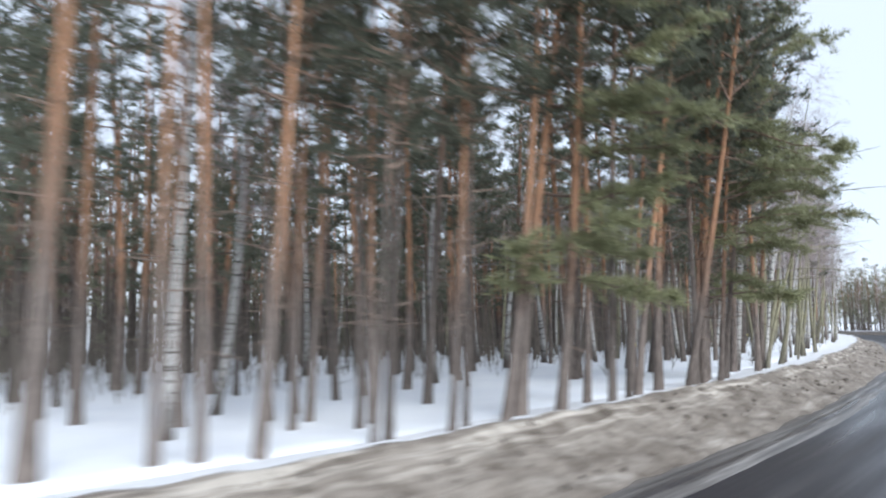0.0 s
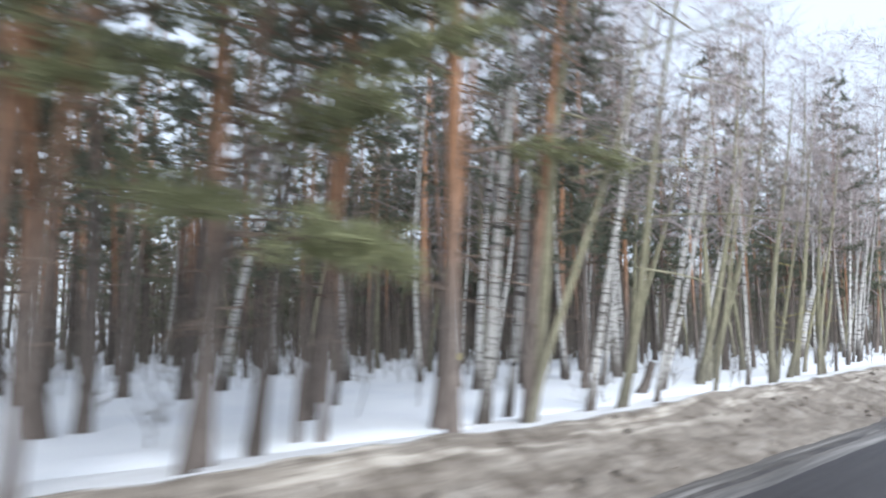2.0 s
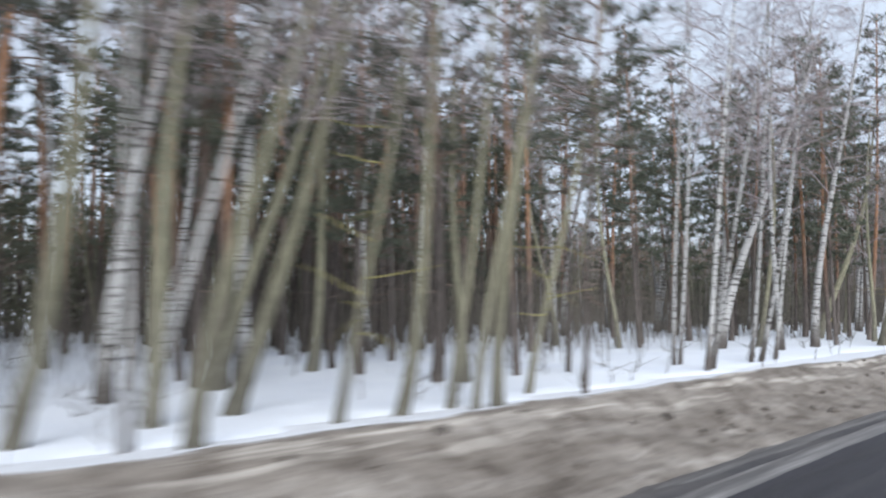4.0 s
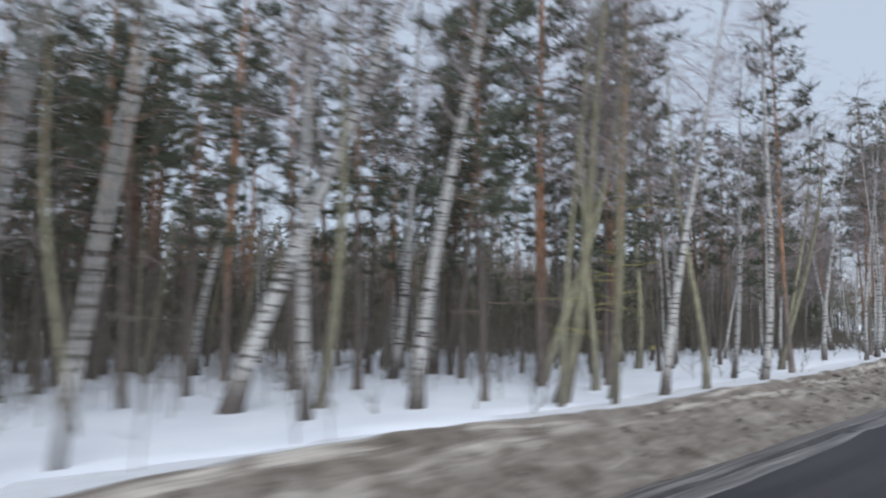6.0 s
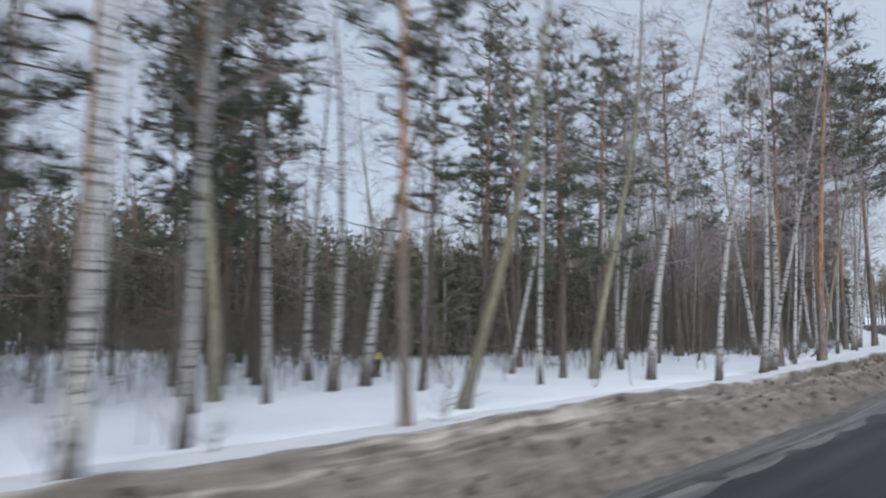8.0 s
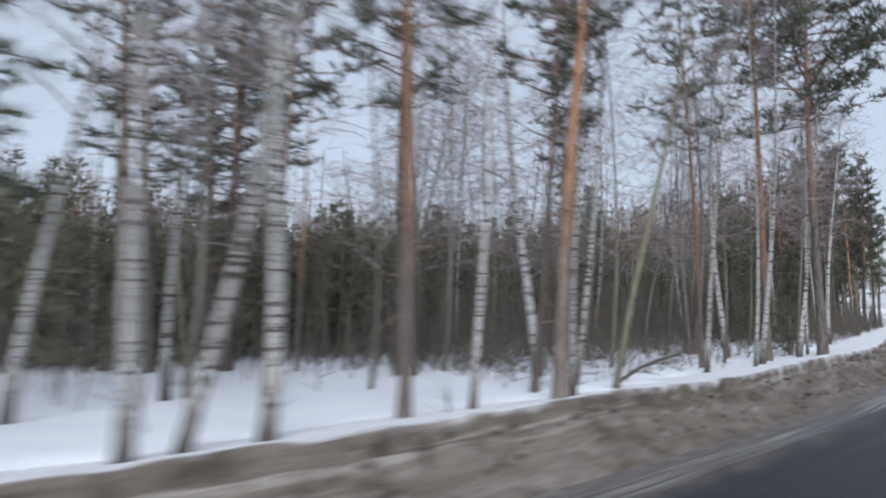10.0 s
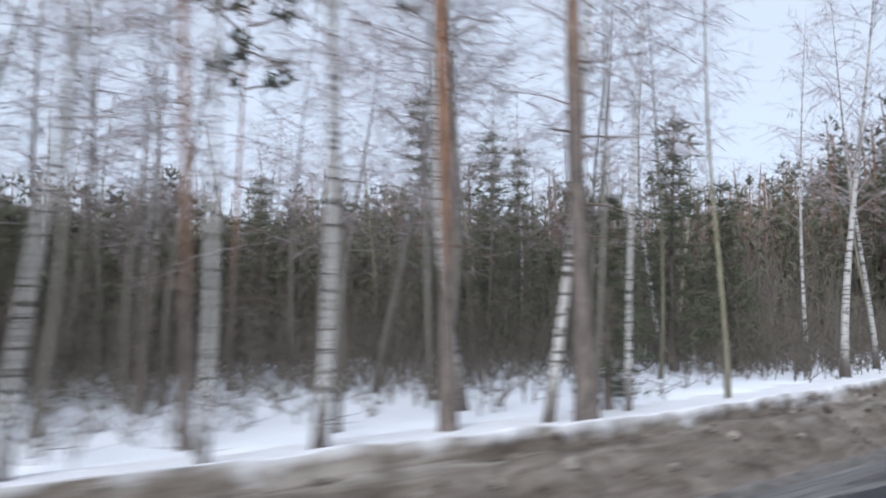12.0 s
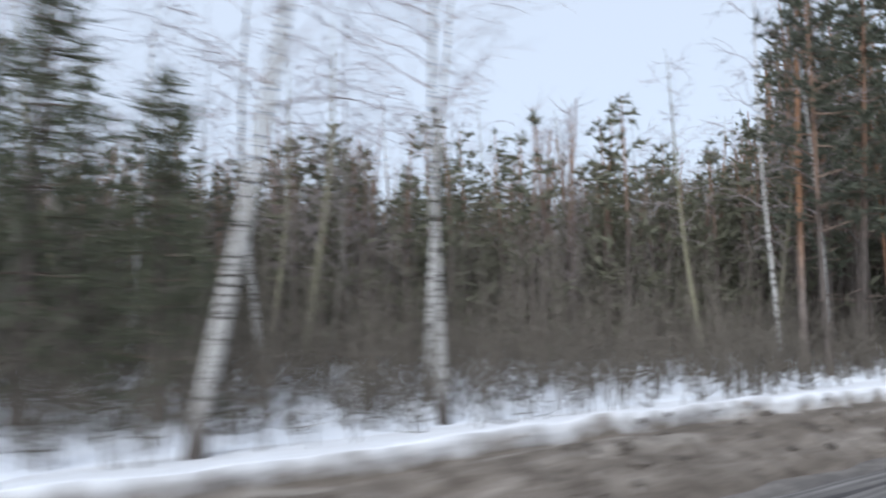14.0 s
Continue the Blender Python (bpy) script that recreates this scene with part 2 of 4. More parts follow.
def road_material():
    """Wet asphalt, drier in the wheel tracks, with grey slush towards the edges. UV: metres along, metres across."""
    m, n, l, b = material("wet_asphalt", 0.6, 0.3)
    uv, mp, t = n.new("ShaderNodeUVMap"), n.new("ShaderNodeMapping"), n.new("ShaderNodeTexNoise")
    mp.inputs["Scale"].default_value = (0.06, 1.4, 1)
    l.new(uv.outputs[0], mp.inputs[0])
    l.new(mp.outputs[0], t.inputs["Vector"])
    t.inputs["Scale"].default_value, t.inputs["Detail"].default_value = 1.3, 5
    grit = noisy(n, l, 45, 4)
    colour = ramp(n, l, t.outputs[0], [(0.3, (0.022, 0.021, 0.025)), (0.55, (0.036, 0.034, 0.039)), (0.75, (0.07, 0.066, 0.066))])
    colour = mixed(n, l, 0.5, colour, ramp(n, l, grit, [(0.3, (0.6, 0.6, 0.6)), (0.7, (1.3, 1.3, 1.3))]), "MULTIPLY")
    side, edge, wob = n.new("ShaderNodeSeparateXYZ"), n.new("ShaderNodeMapRange"), n.new("ShaderNodeMath")
    wob.operation = "MULTIPLY_ADD"
    wob.inputs[1].default_value = 1.2
    l.new(uv.outputs[0], side.inputs[0])
    l.new(noisy(n, l, 1.1, 5), wob.inputs[0])
    l.new(side.outputs[1], wob.inputs[2])
    edge.inputs[1].default_value, edge.inputs[2].default_value = 4.6, 5.5
    l.new(wob.outputs[0], edge.inputs[0])
    sludge = ramp(n, l, noisy(n, l, 4, 6), [(0.35, (0.085, 0.077, 0.071)), (0.65, (0.21, 0.19, 0.173))])
    colour = mixed(n, l, edge.outputs[0], colour, sludge)
    l.new(colour, b.inputs["Base Color"])
    wet = n.new("ShaderNodeMapRange")
    wet.inputs[1].default_value, wet.inputs[2].default_value = 25, 75
    l.new(side.outputs[0], wet.inputs[0])
    damp = ramp(n, l, t.outputs[0], [(0.3, (0.22, 0.22, 0.22)), (0.7, (0.6, 0.6, 0.6))])
    dry = ramp(n, l, t.outputs[0], [(0.3, (0.46, 0.46, 0.46)), (0.7, (0.8, 0.8, 0.8))])
    l.new(mixed(n, l, wet.outputs[0], damp, dry), b.inputs["Roughness"])
    bumped(n, l, b, grit, 0.3, 0.01)
    return m


M_ROAD = road_material()


def plain(name, c, rough=0.8):
    m, n, l, b = material(name, rough)
    worn = ramp(n, l, noisy(n, l, 6, 5), [(0.35, tuple(v * 0.55 for v in c)), (0.6, c)])
    l.new(worn, b.inputs["Base Color"])
    return m


M_WHITE_LINE, M_YELLOW_LINE = plain("worn_white_paint", (0.5, 0.5, 0.48)), plain("worn_yellow_paint", (0.24, 0.185, 0.08))
M_LICHEN = twig_material("lichen_twigs", (0.24, 0.21, 0.08), (0.36, 0.32, 0.13))
M_TAG = plain("yellow_paint_mark", (0.6, 0.53, 0.2))


def clod_material():
    m, n, l, b = material("dirty_frozen_snow", 0.85, 0.2)
    g = n.new("ShaderNodeNewGeometry")
    l.new(ramp(n, l, g.outputs["Random Per Island"], [(0.0, (0.07, 0.06, 0.052)), (0.7, (0.18, 0.157, 0.135)), (1.0, (0.3, 0.27, 0.24))]), b.inputs["Base Color"])
    bumped(n, l, b, noisy(n, l, 30, 4), 0.6, 0.02)
    return m


M_CLOD = clod_material()

# ---- the line of the road ----
LINE = [(0.00, -90.00), (0.00, -60.00), (0.00, -30.00), (0.00, -12.00), (0.00, 0.00), (-0.14, 6.76), (-0.56, 13.58), (-1.28, 20.43), (-2.26, 27.32), (-3.47, 34.26), (-4.88, 41.23), (-6.44, 48.22), (-8.08, 55.21), (-9.78, 62.19), (-11.54, 69.16), (-13.41, 76.08), (-15.43, 82.93), (-17.61, 89.72), (-19.97, 96.41), (-22.52, 102.94), (-25.28, 109.21), (-28.25, 115.17), (-31.46, 120.90), (-34.96, 126.47), (-38.78, 131.89)]
ahead, place_ = math.atan2(LINE[-2][0] - LINE[-1][0], LINE[-1][1] - LINE[-2][1]), Vector(LINE[-1])
for k in range(45):
    ahead += 4.0 / 250.0 if 8 < k < 30 else 0.0
    place_ = place_ + 4.0 * Vector((-math.sin(ahead), math.cos(ahead)))
    LINE.append(tuple(place_))


def spline(points, step):
    out = []
    for i in range(1, len(points) - 2):
        a, b, c, d = (Vector(p) for p in points[i - 1:i + 3])
        count = max(2, int((c - b).length / step))
        for k in range(count):
            t = k / count
            out.append(0.5 * ((2 * b) + (c - a) * t + (2 * a - 5 * b + 4 * c - d) * t * t + (3 * b - a - 3 * c + d) * t ** 3))
    return out


AXIS = spline(LINE, 0.25)
AX = np.array([tuple(p) for p in AXIS])
TAN = np.gradient(AX, axis=0)
TAN /= np.linalg.norm(TAN, axis=1)[:, None]
NOR = np.column_stack([-TAN[:, 1], TAN[:, 0]])
RUN = np.concatenate([[0], np.cumsum(np.linalg.norm(np.diff(AX, axis=0), axis=1))])
RUN -= RUN[np.argmin(np.abs(AX[:, 1]) + np.abs(AX[:, 0]))]


def beside(s, across):
    """The place s metres along the car's line and so many metres to its left."""
    i = int(np.clip(np.searchsorted(RUN, s), 0, len(RUN) - 1))
    return AX[i] + NOR[i] * across + TAN[i] * (s - RUN[i])


def mesh_object(name, verts, faces, mat, parent=None, label="", smooth=False, uv=None):
    me = bpy.data.meshes.new(name)
    me.from_pydata(verts, [], faces)
    me.materials.append(mat)
    if smooth:
        me.shade_smooth()
    if uv is not None:
        layer = me.uv_layers.new(name="UVMap")
        idx = np.empty(len(me.loops), dtype=np.int32)
        me.loops.foreach_get("vertex_index", idx)
        layer.data.foreach_set("uv", np.asarray(uv, dtype=np.float32)[idx].ravel())
    ob = new(name, me)
    ob.parent = parent
    if label:
        tagged(ob, label)
    return ob


def ground_height(x, y):
    return 0.3 + 0.09 * noise.noise((x * 0.13, y * 0.13, 0.3)) + 0.035 * noise.noise((x * 0.6, y * 0.6, 4.0))


def strip(name, mat, rows, columns, height, first, last, smooth=True):
    """A sheet swept along the road: columns are metres to the left, height(s, i) gives (across, z, v)."""
    picks = [i for i in range(0, len(AX), rows) if first <= RUN[i] <= last]
    verts, uv = [], []
    for i in picks:
        for c in columns:
            across, z, v = height(float(RUN[i]), c)
            p = AX[i] + NOR[i] * across
            verts.append((p[0], p[1], z))
            uv.append((RUN[i], v))
    w = len(columns)
    faces = [(r * w + c, r * w + c + 1, (r + 1) * w + c + 1, (r + 1) * w + c) for r in range(len(picks) - 1) for c in range(w - 1)]
    return mesh_object(name, verts, [f[::-1] for f in faces], mat, smooth=smooth, uv=uv)


def crest(s):
    return 6.5 + 0.12 * noise.noise((s * 0.12, 7.0, 0)) + 0.14 * noise.noise((s * 0.5, 1.0, 0))


def verge(s):
    """How far from the car's line the bank begins: nearer on the straight, farther in the bend."""
    return 4.7 - 0.32 * math.exp(-((s - 42) / 7) ** 2) + 0.6 * max(0.0, min(1.0, (s - 88) / 16)) - 0.25 * max(0.0, min(1.0, (s - 118) / 16))


def bank(s, c):
    """c runs 0..1 from the kerb to the crest and 1..2 down to the snowfield."""
    top = crest(s)
    foot = verge(s) + 0.12 * noise.noise((s * 0.2, 3.0, 0)) + 0.16 * noise.noise((s * 0.9, 6.0, 0))
    crown = 0.74 + 0.12 * noise.noise((s * 0.16, 9.0, 0)) + 0.05 * noise.noise((s * 1.3, 2.0, 0))
    if c <= 1:
        across = foot + (top - foot) * c
        z = -0.03 + crown * (0.1 * min(1, c / 0.12) + 0.9 * (0.55 * max(0, c - 0.12) / 0.88 + 0.45 * (max(0, c - 0.12) / 0.88) ** 2.2))
        rough = math.sin(math.pi * min(1, c * 1.05)) * 0.9 + 0.1
    else:
        across = top + (9.6 - top) * (c - 1)
        e = c - 1
        z = crown * (1 - e) ** 1.6 + 0.27 * (1 - (1 - e) ** 1.6)
        rough = 0.25 * (1 - e)
    past = across - top
    under = max(0.0, min(1.0, (s - 70) / 40)) * max(0.0, 1 - abs(c - 0.88) / 0.1)
    across, z = across + 0.13 * under, z - 0.16 * under
    p = beside(s, across)
    lump = 0.13 * noise.noise((p[0] * 0.5, p[1] * 0.35, z)) + 0.07 * noise.noise((p[0] * 1.7, p[1] * 1.2, 5)) + 0.05 * abs(noise.noise((p[0] * 4, p[1] * 4, 9))) + 0.08 * noise.noise((p[0] * 2.4, p[1] * 1.9, 21))
    return across, z + rough * lump, past


COLUMNS = [0, 0.06, 0.12, 0.2, 0.28, 0.36, 0.44, 0.52, 0.6, 0.68, 0.76, 0.83, 0.9, 0.95, 1.0, 1.04, 1.08, 1.14, 1.22, 1.32, 1.45, 1.6, 1.8, 2.0]
tagged(strip("snow_bank", M_BANK, 1, COLUMNS, bank, -25, 225), "ploughed roadside snow bank, sandy brown slope with a white top", "snow bank", kind="structure")


def far_bank(s, c):
    across, z, v = bank(s + 400, c)
    return -2.2 - across, z, v


tagged(strip("snow_bank_opposite", M_BANK, 3, COLUMNS[::-1], far_bank, -60, 250), "dirty ploughed snow bank along the other road edge", "snow bank", kind="structure")


def tarmac(s, c):
    edge = 0.04 * noise.noise((s * 0.5, c, 2)) if abs(c - 4.3) < 0.2 else 0
    ridge = 0.05 if abs(c - 4.3) < 0.1 else 0.0
    return c, 0.02 * (1 - abs(c + 1) / 7) + ridge + edge, c


tagged(strip("road", M_ROAD, 2, [-8, -5, -2, 0, 2, 3, 4.0, 4.3, 4.3, 4.6, 5.3], lambda s, c: tarmac(s, c), -80, 250), "wet dark asphalt road with slushy edges", "road", kind="structure")


def slush(s, c):
    mid = verge(s) - 0.5 - 0.35 * max(0.0, min(1.0, (s - 88) / 16)) + 0.1 * noise.noise((s * 0.15, 11.0, 0)) + 0.03 * noise.noise((s * 0.8, 12.0, 0))
    heap = 0.05 * max(0, 1 - abs(c) / 0.13) + 0.03 * max(0, 1 - abs(c - 0.3) / 0.14)
    return mid + c, 0.028 + heap * (0.6 + 0.6 * noise.noise((s * 0.35, 3, c))) - (0.03 if c < -0.2 or c > 0.5 else 0), c


tagged(strip("slush_ridge", M_SLUSH, 1, [-0.24, -0.14, -0.07, 0, 0.07, 0.15, 0.22, 0.3, 0.38, 0.46, 0.6], slush, -25, 200), "low ridge of grey slush at the road edge", "slush", kind="structure")


def ground():
    """One sheet of snow to the horizon, sunk below the road where the road lies."""
    xs = np.concatenate([[-3000, -1200, -500, -250], np.arange(-200, 30, 1.0), [40, 60, 100, 200, 500, 1200, 3000]])
    ys = np.concatenate([[-3000, -1200, -400, -150, -80, -40], np.arange(-20, 215, 1.0), [230, 260, 320, 500, 1200, 3000]])
    verts = []
    for y in ys:
        for x in xs:
            z = ground_height(x, y)
            if -240 < x < 60 and -120 < y < 260:
                d = np.hypot(AX[::8, 0] - x, AX[::8, 1] - y)
                i = int(d.argmin()) * 8
                a = (x - AX[i, 0]) * NOR[i, 0] + (y - AX[i, 1]) * NOR[i, 1]
                if -11.2 < a < 8.6 and d.min() < 14:
                    z = -0.4
            verts.append((x, y, z))
    w = len(xs)
    faces = [(r * w + c, r * w + c + 1, (r + 1) * w + c + 1, (r + 1) * w + c) for r in range(len(ys) - 1) for c in range(w - 1)]
    tagged(mesh_object("ground", verts, faces, M_SNOW, smooth=True), "flat forest floor under clean white snow", "snow", kind="structure")


ground()


def dash(s0, s1, across, mat, label):
    verts, n = [], 16
    for k in range(n + 1):
        s = s0 + (s1 - s0) * k / n
        for a in (across - 0.045, across + 0.045):
            p = beside(s, a)
            verts.append((p[0], p[1], 0.028))
    top = [(2 * k, 2 * k + 2, 2 * k + 3, 2 * k + 1) for k in range(n)]
    tagged(mesh_object("lane_marking", verts, [f[::-1] for f in top], mat), label, "road marking", "lane markings", "structure")


for s0, s1 in ((23.6, 27.2),):
    dash(s0, s1, 3.75, M_WHITE_LINE, "worn white line on wet asphalt")
for s0, s1 in ((119.0, 122.4), (123.1, 131.1)):
    dash(s0, s1, 3.76, M_YELLOW_LINE, "worn yellow line on wet asphalt")

# ---- trees ----
class Shape:
    """Vertices and faces that grow."""

    def __init__(self):
        self.v, self.f = [], []

    def tube(self, points, radii, sides=6):
        base = len(self.v)
        for i, (p, r) in enumerate(zip(points, radii)):
            a = points[min(i + 1, len(points) - 1)] - points[max(i - 1, 0)]
            side = a.cross(Vector((0.31, 0.95, 0.05))).normalized()
            up = a.normalized().cross(side)
            for k in range(sides):
                t = 2 * math.pi * k / sides
                self.v.append(tuple(p + r * (math.cos(t) * side + math.sin(t) * up)))
        for i in range(len(points) - 1):
            for k in range(sides):
                j = (k + 1) % sides
                self.f.append((base + i * sides + k, base + i * sides + j, base + (i + 1) * sides + j, base + (i + 1) * sides + k))
        self.f.append(tuple(base + (len(points) - 1) * sides + k for k in range(sides)))

    def blade(self, p, way, length, width, rng):
        side = way.cross(Vector((rng.uniform(-1, 1), rng.uniform(-1, 1), rng.uniform(-1, 1)))).normalized() * width
        b = len(self.v)
        self.v += [tuple(p - side), tuple(p + side), tuple(p + way * length)]
        self.f.append((b, b + 1, b + 2))

    def tuft(self, p, way, rng, blades=9, length=0.2, width=0.02):
        for _ in range(blades):
            w = (way * 0.7 + Vector((rng.gauss(0, 0.6), rng.gauss(0, 0.6), rng.gauss(0.15, 0.5)))).normalized()
            self.blade(p + way * rng.uniform(-0.15, 0.15), w, length * rng.uniform(0.7, 1.3), width, rng)


def along(points, t):
    k = min(int(t * (len(points) - 1)), len(points) - 2)
    u = t * (len(points) - 1) - k
    return points[k].lerp(points[k + 1], u), (points[k + 1] - points[k]).normalized()


def limb(rng, start, az, rise, length, droop, segments=5, wander=0.12):
    pts, p = [start], start.copy()
    way = Vector((math.cos(az) * math.cos(rise), math.sin(az) * math.cos(rise), math.sin(rise)))
    for k in range(segments):
        way = (way + Vector((rng.gauss(0, wander), rng.gauss(0, wander), rng.gauss(0, wander) - droop))).normalized()
        p = p + way * (length / segments)
        pts.append(p)
    return pts


def stem(rng, height, radius, bend, rings=12, flare=1.35, sides=11, top=0.18):
    pts, radii = [], []
    ax, ay, phase = rng.gauss(0, bend), rng.gauss(0, bend), rng.uniform(0, 6)
    for k in range(rings + 1):
        t = k / rings
        z = height * t ** 1.25 - 0.25 * (k == 0)
        pts.append(Vector((ax * t * t * height * 0.25 + bend * math.sin(phase + 5 * t), ay * t * t * height * 0.25 + bend * math.cos(phase + 4 * t), z)))
        radii.append(radius * ((1 - t) * (1 - top) + top) * (flare if k == 0 else 1.12 if k == 1 else 1) * rng.uniform(0.96, 1.04))
    return pts, radii


def thing(name, label, category, group):
    return tagged(new(name), label, category, group)


def joined(name, shape, mat, parent, label=""):
    """The rest of a tree's branching that nobody could count, as one part."""
    return tagged(mesh_object(name, shape.v, shape.f, mat, parent, label), kind="stuff")


def build_pine(rng, mat, height, crown, name, label, reach=2.4, low=0, fine=True, full=1.0, low_from=2.5, bough_span=(2.0, 3.6)):
    """A Scots pine: bare trunk with dead stubs, and needle sprays from the height crown upwards. low: long green limbs lower down, towards +x."""
    ob = thing(name, label, "tree", "roadside pines")
    pts, radii = stem(rng, height, 0.15, 0.12)
    trunk, live, green = Shape(), Shape(), Shape()
    trunk.tube(pts, radii, 12 if fine else 7)
    mesh_object("trunk", trunk.v, trunk.f, mat, ob, smooth=True)
    rest = Shape()
    for k in range(15 if fine else 7):
        z = rng.uniform(1.6, crown + 1)
        p, _w = along(pts, (z / height) ** 0.8)
        line = limb(rng, p, rng.uniform(0, 6.28), rng.uniform(-0.25, 0.25), rng.uniform(0.4, 1.9), 0.03, 3, 0.2)
        dead = Shape() if fine and k < 5 else rest
        dead.tube(line, [0.022, 0.015, 0.009, 0.004], 4)
        if dead is not rest:
            mesh_object("dead_branch", dead.v, dead.f, M_LIMB, ob)
    joined("dead_wood", rest, M_LIMB, ob)
    count = int((height - crown) * (4.0 if fine else 3.0) * full)
    for k in range(count):
        t = k / count
        z = crown + (height - crown) * t * 0.98
        p, _w = along(pts, min(0.99, (z / height) ** 0.8))
        size = reach * (1 - t) ** 0.7 * rng.uniform(0.55, 1.1) * min(1, 0.55 + t * 2) + 0.35
        line = limb(rng, p, k * 2.4 + rng.uniform(-0.5, 0.5), rng.uniform(0.05, 0.5), size, -0.03, 4, 0.16)
        live.tube(line, [0.04, 0.03, 0.02, 0.012, 0.005], 3)
        for _ in range(int(3 + size * (4.8 if fine else 3.6))):
            u = rng.uniform(0.35, 1)
            q, w = along(line, u)
            off = limb(rng, q, rng.uniform(0, 6.28), rng.uniform(-0.1, 0.7), rng.uniform(0.15, 0.55) * (1.2 - u * 0.5), 0, 2)
            live.blade(off[0], (off[2] - off[0]).normalized(), (off[2] - off[0]).length, 0.009, rng)
            if fine:
                for c in (off[1], off[2]):
                    green.tuft(c, (off[2] - off[0]).normalized(), rng, 7, 0.25, 0.023)
            else:
                for c in (off[1], off[2]):
                    green.tuft(c, (off[2] - off[0]).normalized(), rng, 5, 0.34, 0.037)
    for k in range(int(low)):
        z = low_from + (11.0 - low_from) * ((k + 0.4) / low) ** 1.35
        p, _w = along(pts, (z / height) ** 0.8)
        line = limb(rng, p, rng.gauss(0, 0.65), rng.uniform(-0.05, 0.3), rng.uniform(*bough_span) + 0.16 * (z - 2.7), 0.035, 6, 0.13)
        bough, spray = Shape(), Shape()
        bough.tube(line, [0.05, 0.042, 0.034, 0.026, 0.018, 0.011, 0.005], 5)
        for _ in range(28):
            u = rng.uniform(0.3, 1)
            q, w = along(line, u)
            off = limb(rng, q, math.atan2(w.y, w.x) + rng.choice((-1, 1)) * rng.uniform(0.3, 1.3), rng.uniform(-0.3, 0.3), rng.uniform(0.3, 1.0) * (1.25 - u * 0.6), 0.03, 3)
            bough.tube(off, [0.01, 0.007, 0.005, 0.003], 3)
            for c in off[1:]:
                for _ in range(2):
                    spray.tuft(c + Vector((rng.gauss(0, 0.06), rng.gauss(0, 0.06), rng.gauss(0, 0.04))), (off[3] - off[0]).normalized(), rng, 10, 0.2, 0.014)
        arm = mesh_object("bough", bough.v, bough.f, M_LIMB, ob)
        mesh_object("needle_spray", spray.v, spray.f, M_SPRAY, arm, "olive green pine needles")
    joined("crown_wood", live, M_LIMB, ob)
    mesh_object("crown", green.v, green.f, M_NEEDLE, ob, "dark green needle sprays")
    return ob


def build_bare(rng, mat, height, radius, name, label, spread=2.2, start=0.35, limbs=24, twigs=9, bend=0.2, group="roadside birches", fine=True, rise=(0.45, 1.05)):
    """A leafless tree: trunk, rising limbs and a haze of fine twigs."""
    ob = thing(name, label, "tree", group)
    pts, radii = stem(rng, height, radius, bend, 14, 1.3, 11, 0.08)
    trunk, rest, haze = Shape(), Shape(), Shape()
    trunk.tube(pts, radii, 12 if fine else 7)
    mesh_object("trunk", trunk.v, trunk.f, mat, ob, smooth=True)
    for k in range(limbs if fine else int(limbs * 0.7)):
        t = start + (0.97 - start) * (k + rng.random()) / (limbs if fine else int(limbs * 0.7))
        p, _w = along(pts, t ** 0.8)
        size = spread * (1.15 - t) * rng.uniform(0.6, 1.2) + 0.5
        line = limb(rng, p, k * 2.4 + rng.uniform(-0.6, 0.6), rng.uniform(*rise), size, 0.05 if rise[0] > 0.3 else -0.02, 5, 0.14)
        r = radius * 0.28 * (1.1 - t)
        live = Shape() if fine and k < 6 else rest
        live.tube(line, [r, r * 0.75, r * 0.5, r * 0.35, r * 0.2, r * 0.1], 4 if live is not rest else 3)
        if live is not rest:
            mesh_object("limb", live.v, live.f, M_TWIG, ob)
        for _ in range(twigs if fine else int(twigs * 0.7)):
            q, w = along(line, rng.uniform(0.2, 1))
            twig = limb(rng, q, math.atan2(w.y, w.x) + rng.gauss(0, 0.9), rng.uniform(-0.3, 0.9), rng.uniform(0.5, 1.3), 0.15, 2, 0.2)
            wide = 1.0 if fine else 1.6
            haze.tube(twig, [0.006 * wide, 0.004 * wide, 0.0015], 3)
            for _ in range(3):
                c, v = along(twig, rng.uniform(0.2, 1))
                haze.blade(c, (v + Vector((rng.gauss(0, 0.5), rng.gauss(0, 0.5), rng.gauss(-0.2, 0.4)))).normalized(), rng.uniform(0.25, 0.6), 0.005 * wide, rng)
    joined("branch_wood", rest, M_TWIG, ob)
    joined("twig_haze", haze, M_TWIG, ob, "fine bare purple-brown twigs")
    return ob


def build_snag(rng, name, label):
    ob = thing(name, label, "dead tree", "")
    pts, radii = stem(rng, 3.6, 0.17, 0.1, 8, 1.3, 11, 0.75)
    trunk = Shape()
    trunk.tube(pts, radii, 12)
    for k in range(5):
        trunk.blade(pts[-1] + Vector((rng.gauss(0, 0.06), rng.gauss(0, 0.06), -0.05)), Vector((rng.gauss(0, 0.2), rng.gauss(0, 0.2), 1)).normalized(), rng.uniform(0.2, 0.4), 0.04, rng)
    for _ in range(6):
        p, _w = along(pts, rng.uniform(0.3, 0.95))
        dead = Shape()
        dead.tube(limb(rng, p, rng.uniform(0, 6.28), 0.2, rng.uniform(0.4, 1.2), 0.02, 3, 0.2), [0.02, 0.015, 0.01, 0.004], 4)
        mesh_object("dead_branch", dead.v, dead.f, M_LIMB, ob)
    mesh_object("trunk", trunk.v, trunk.f, M_DARK, ob, smooth=True)
    return ob


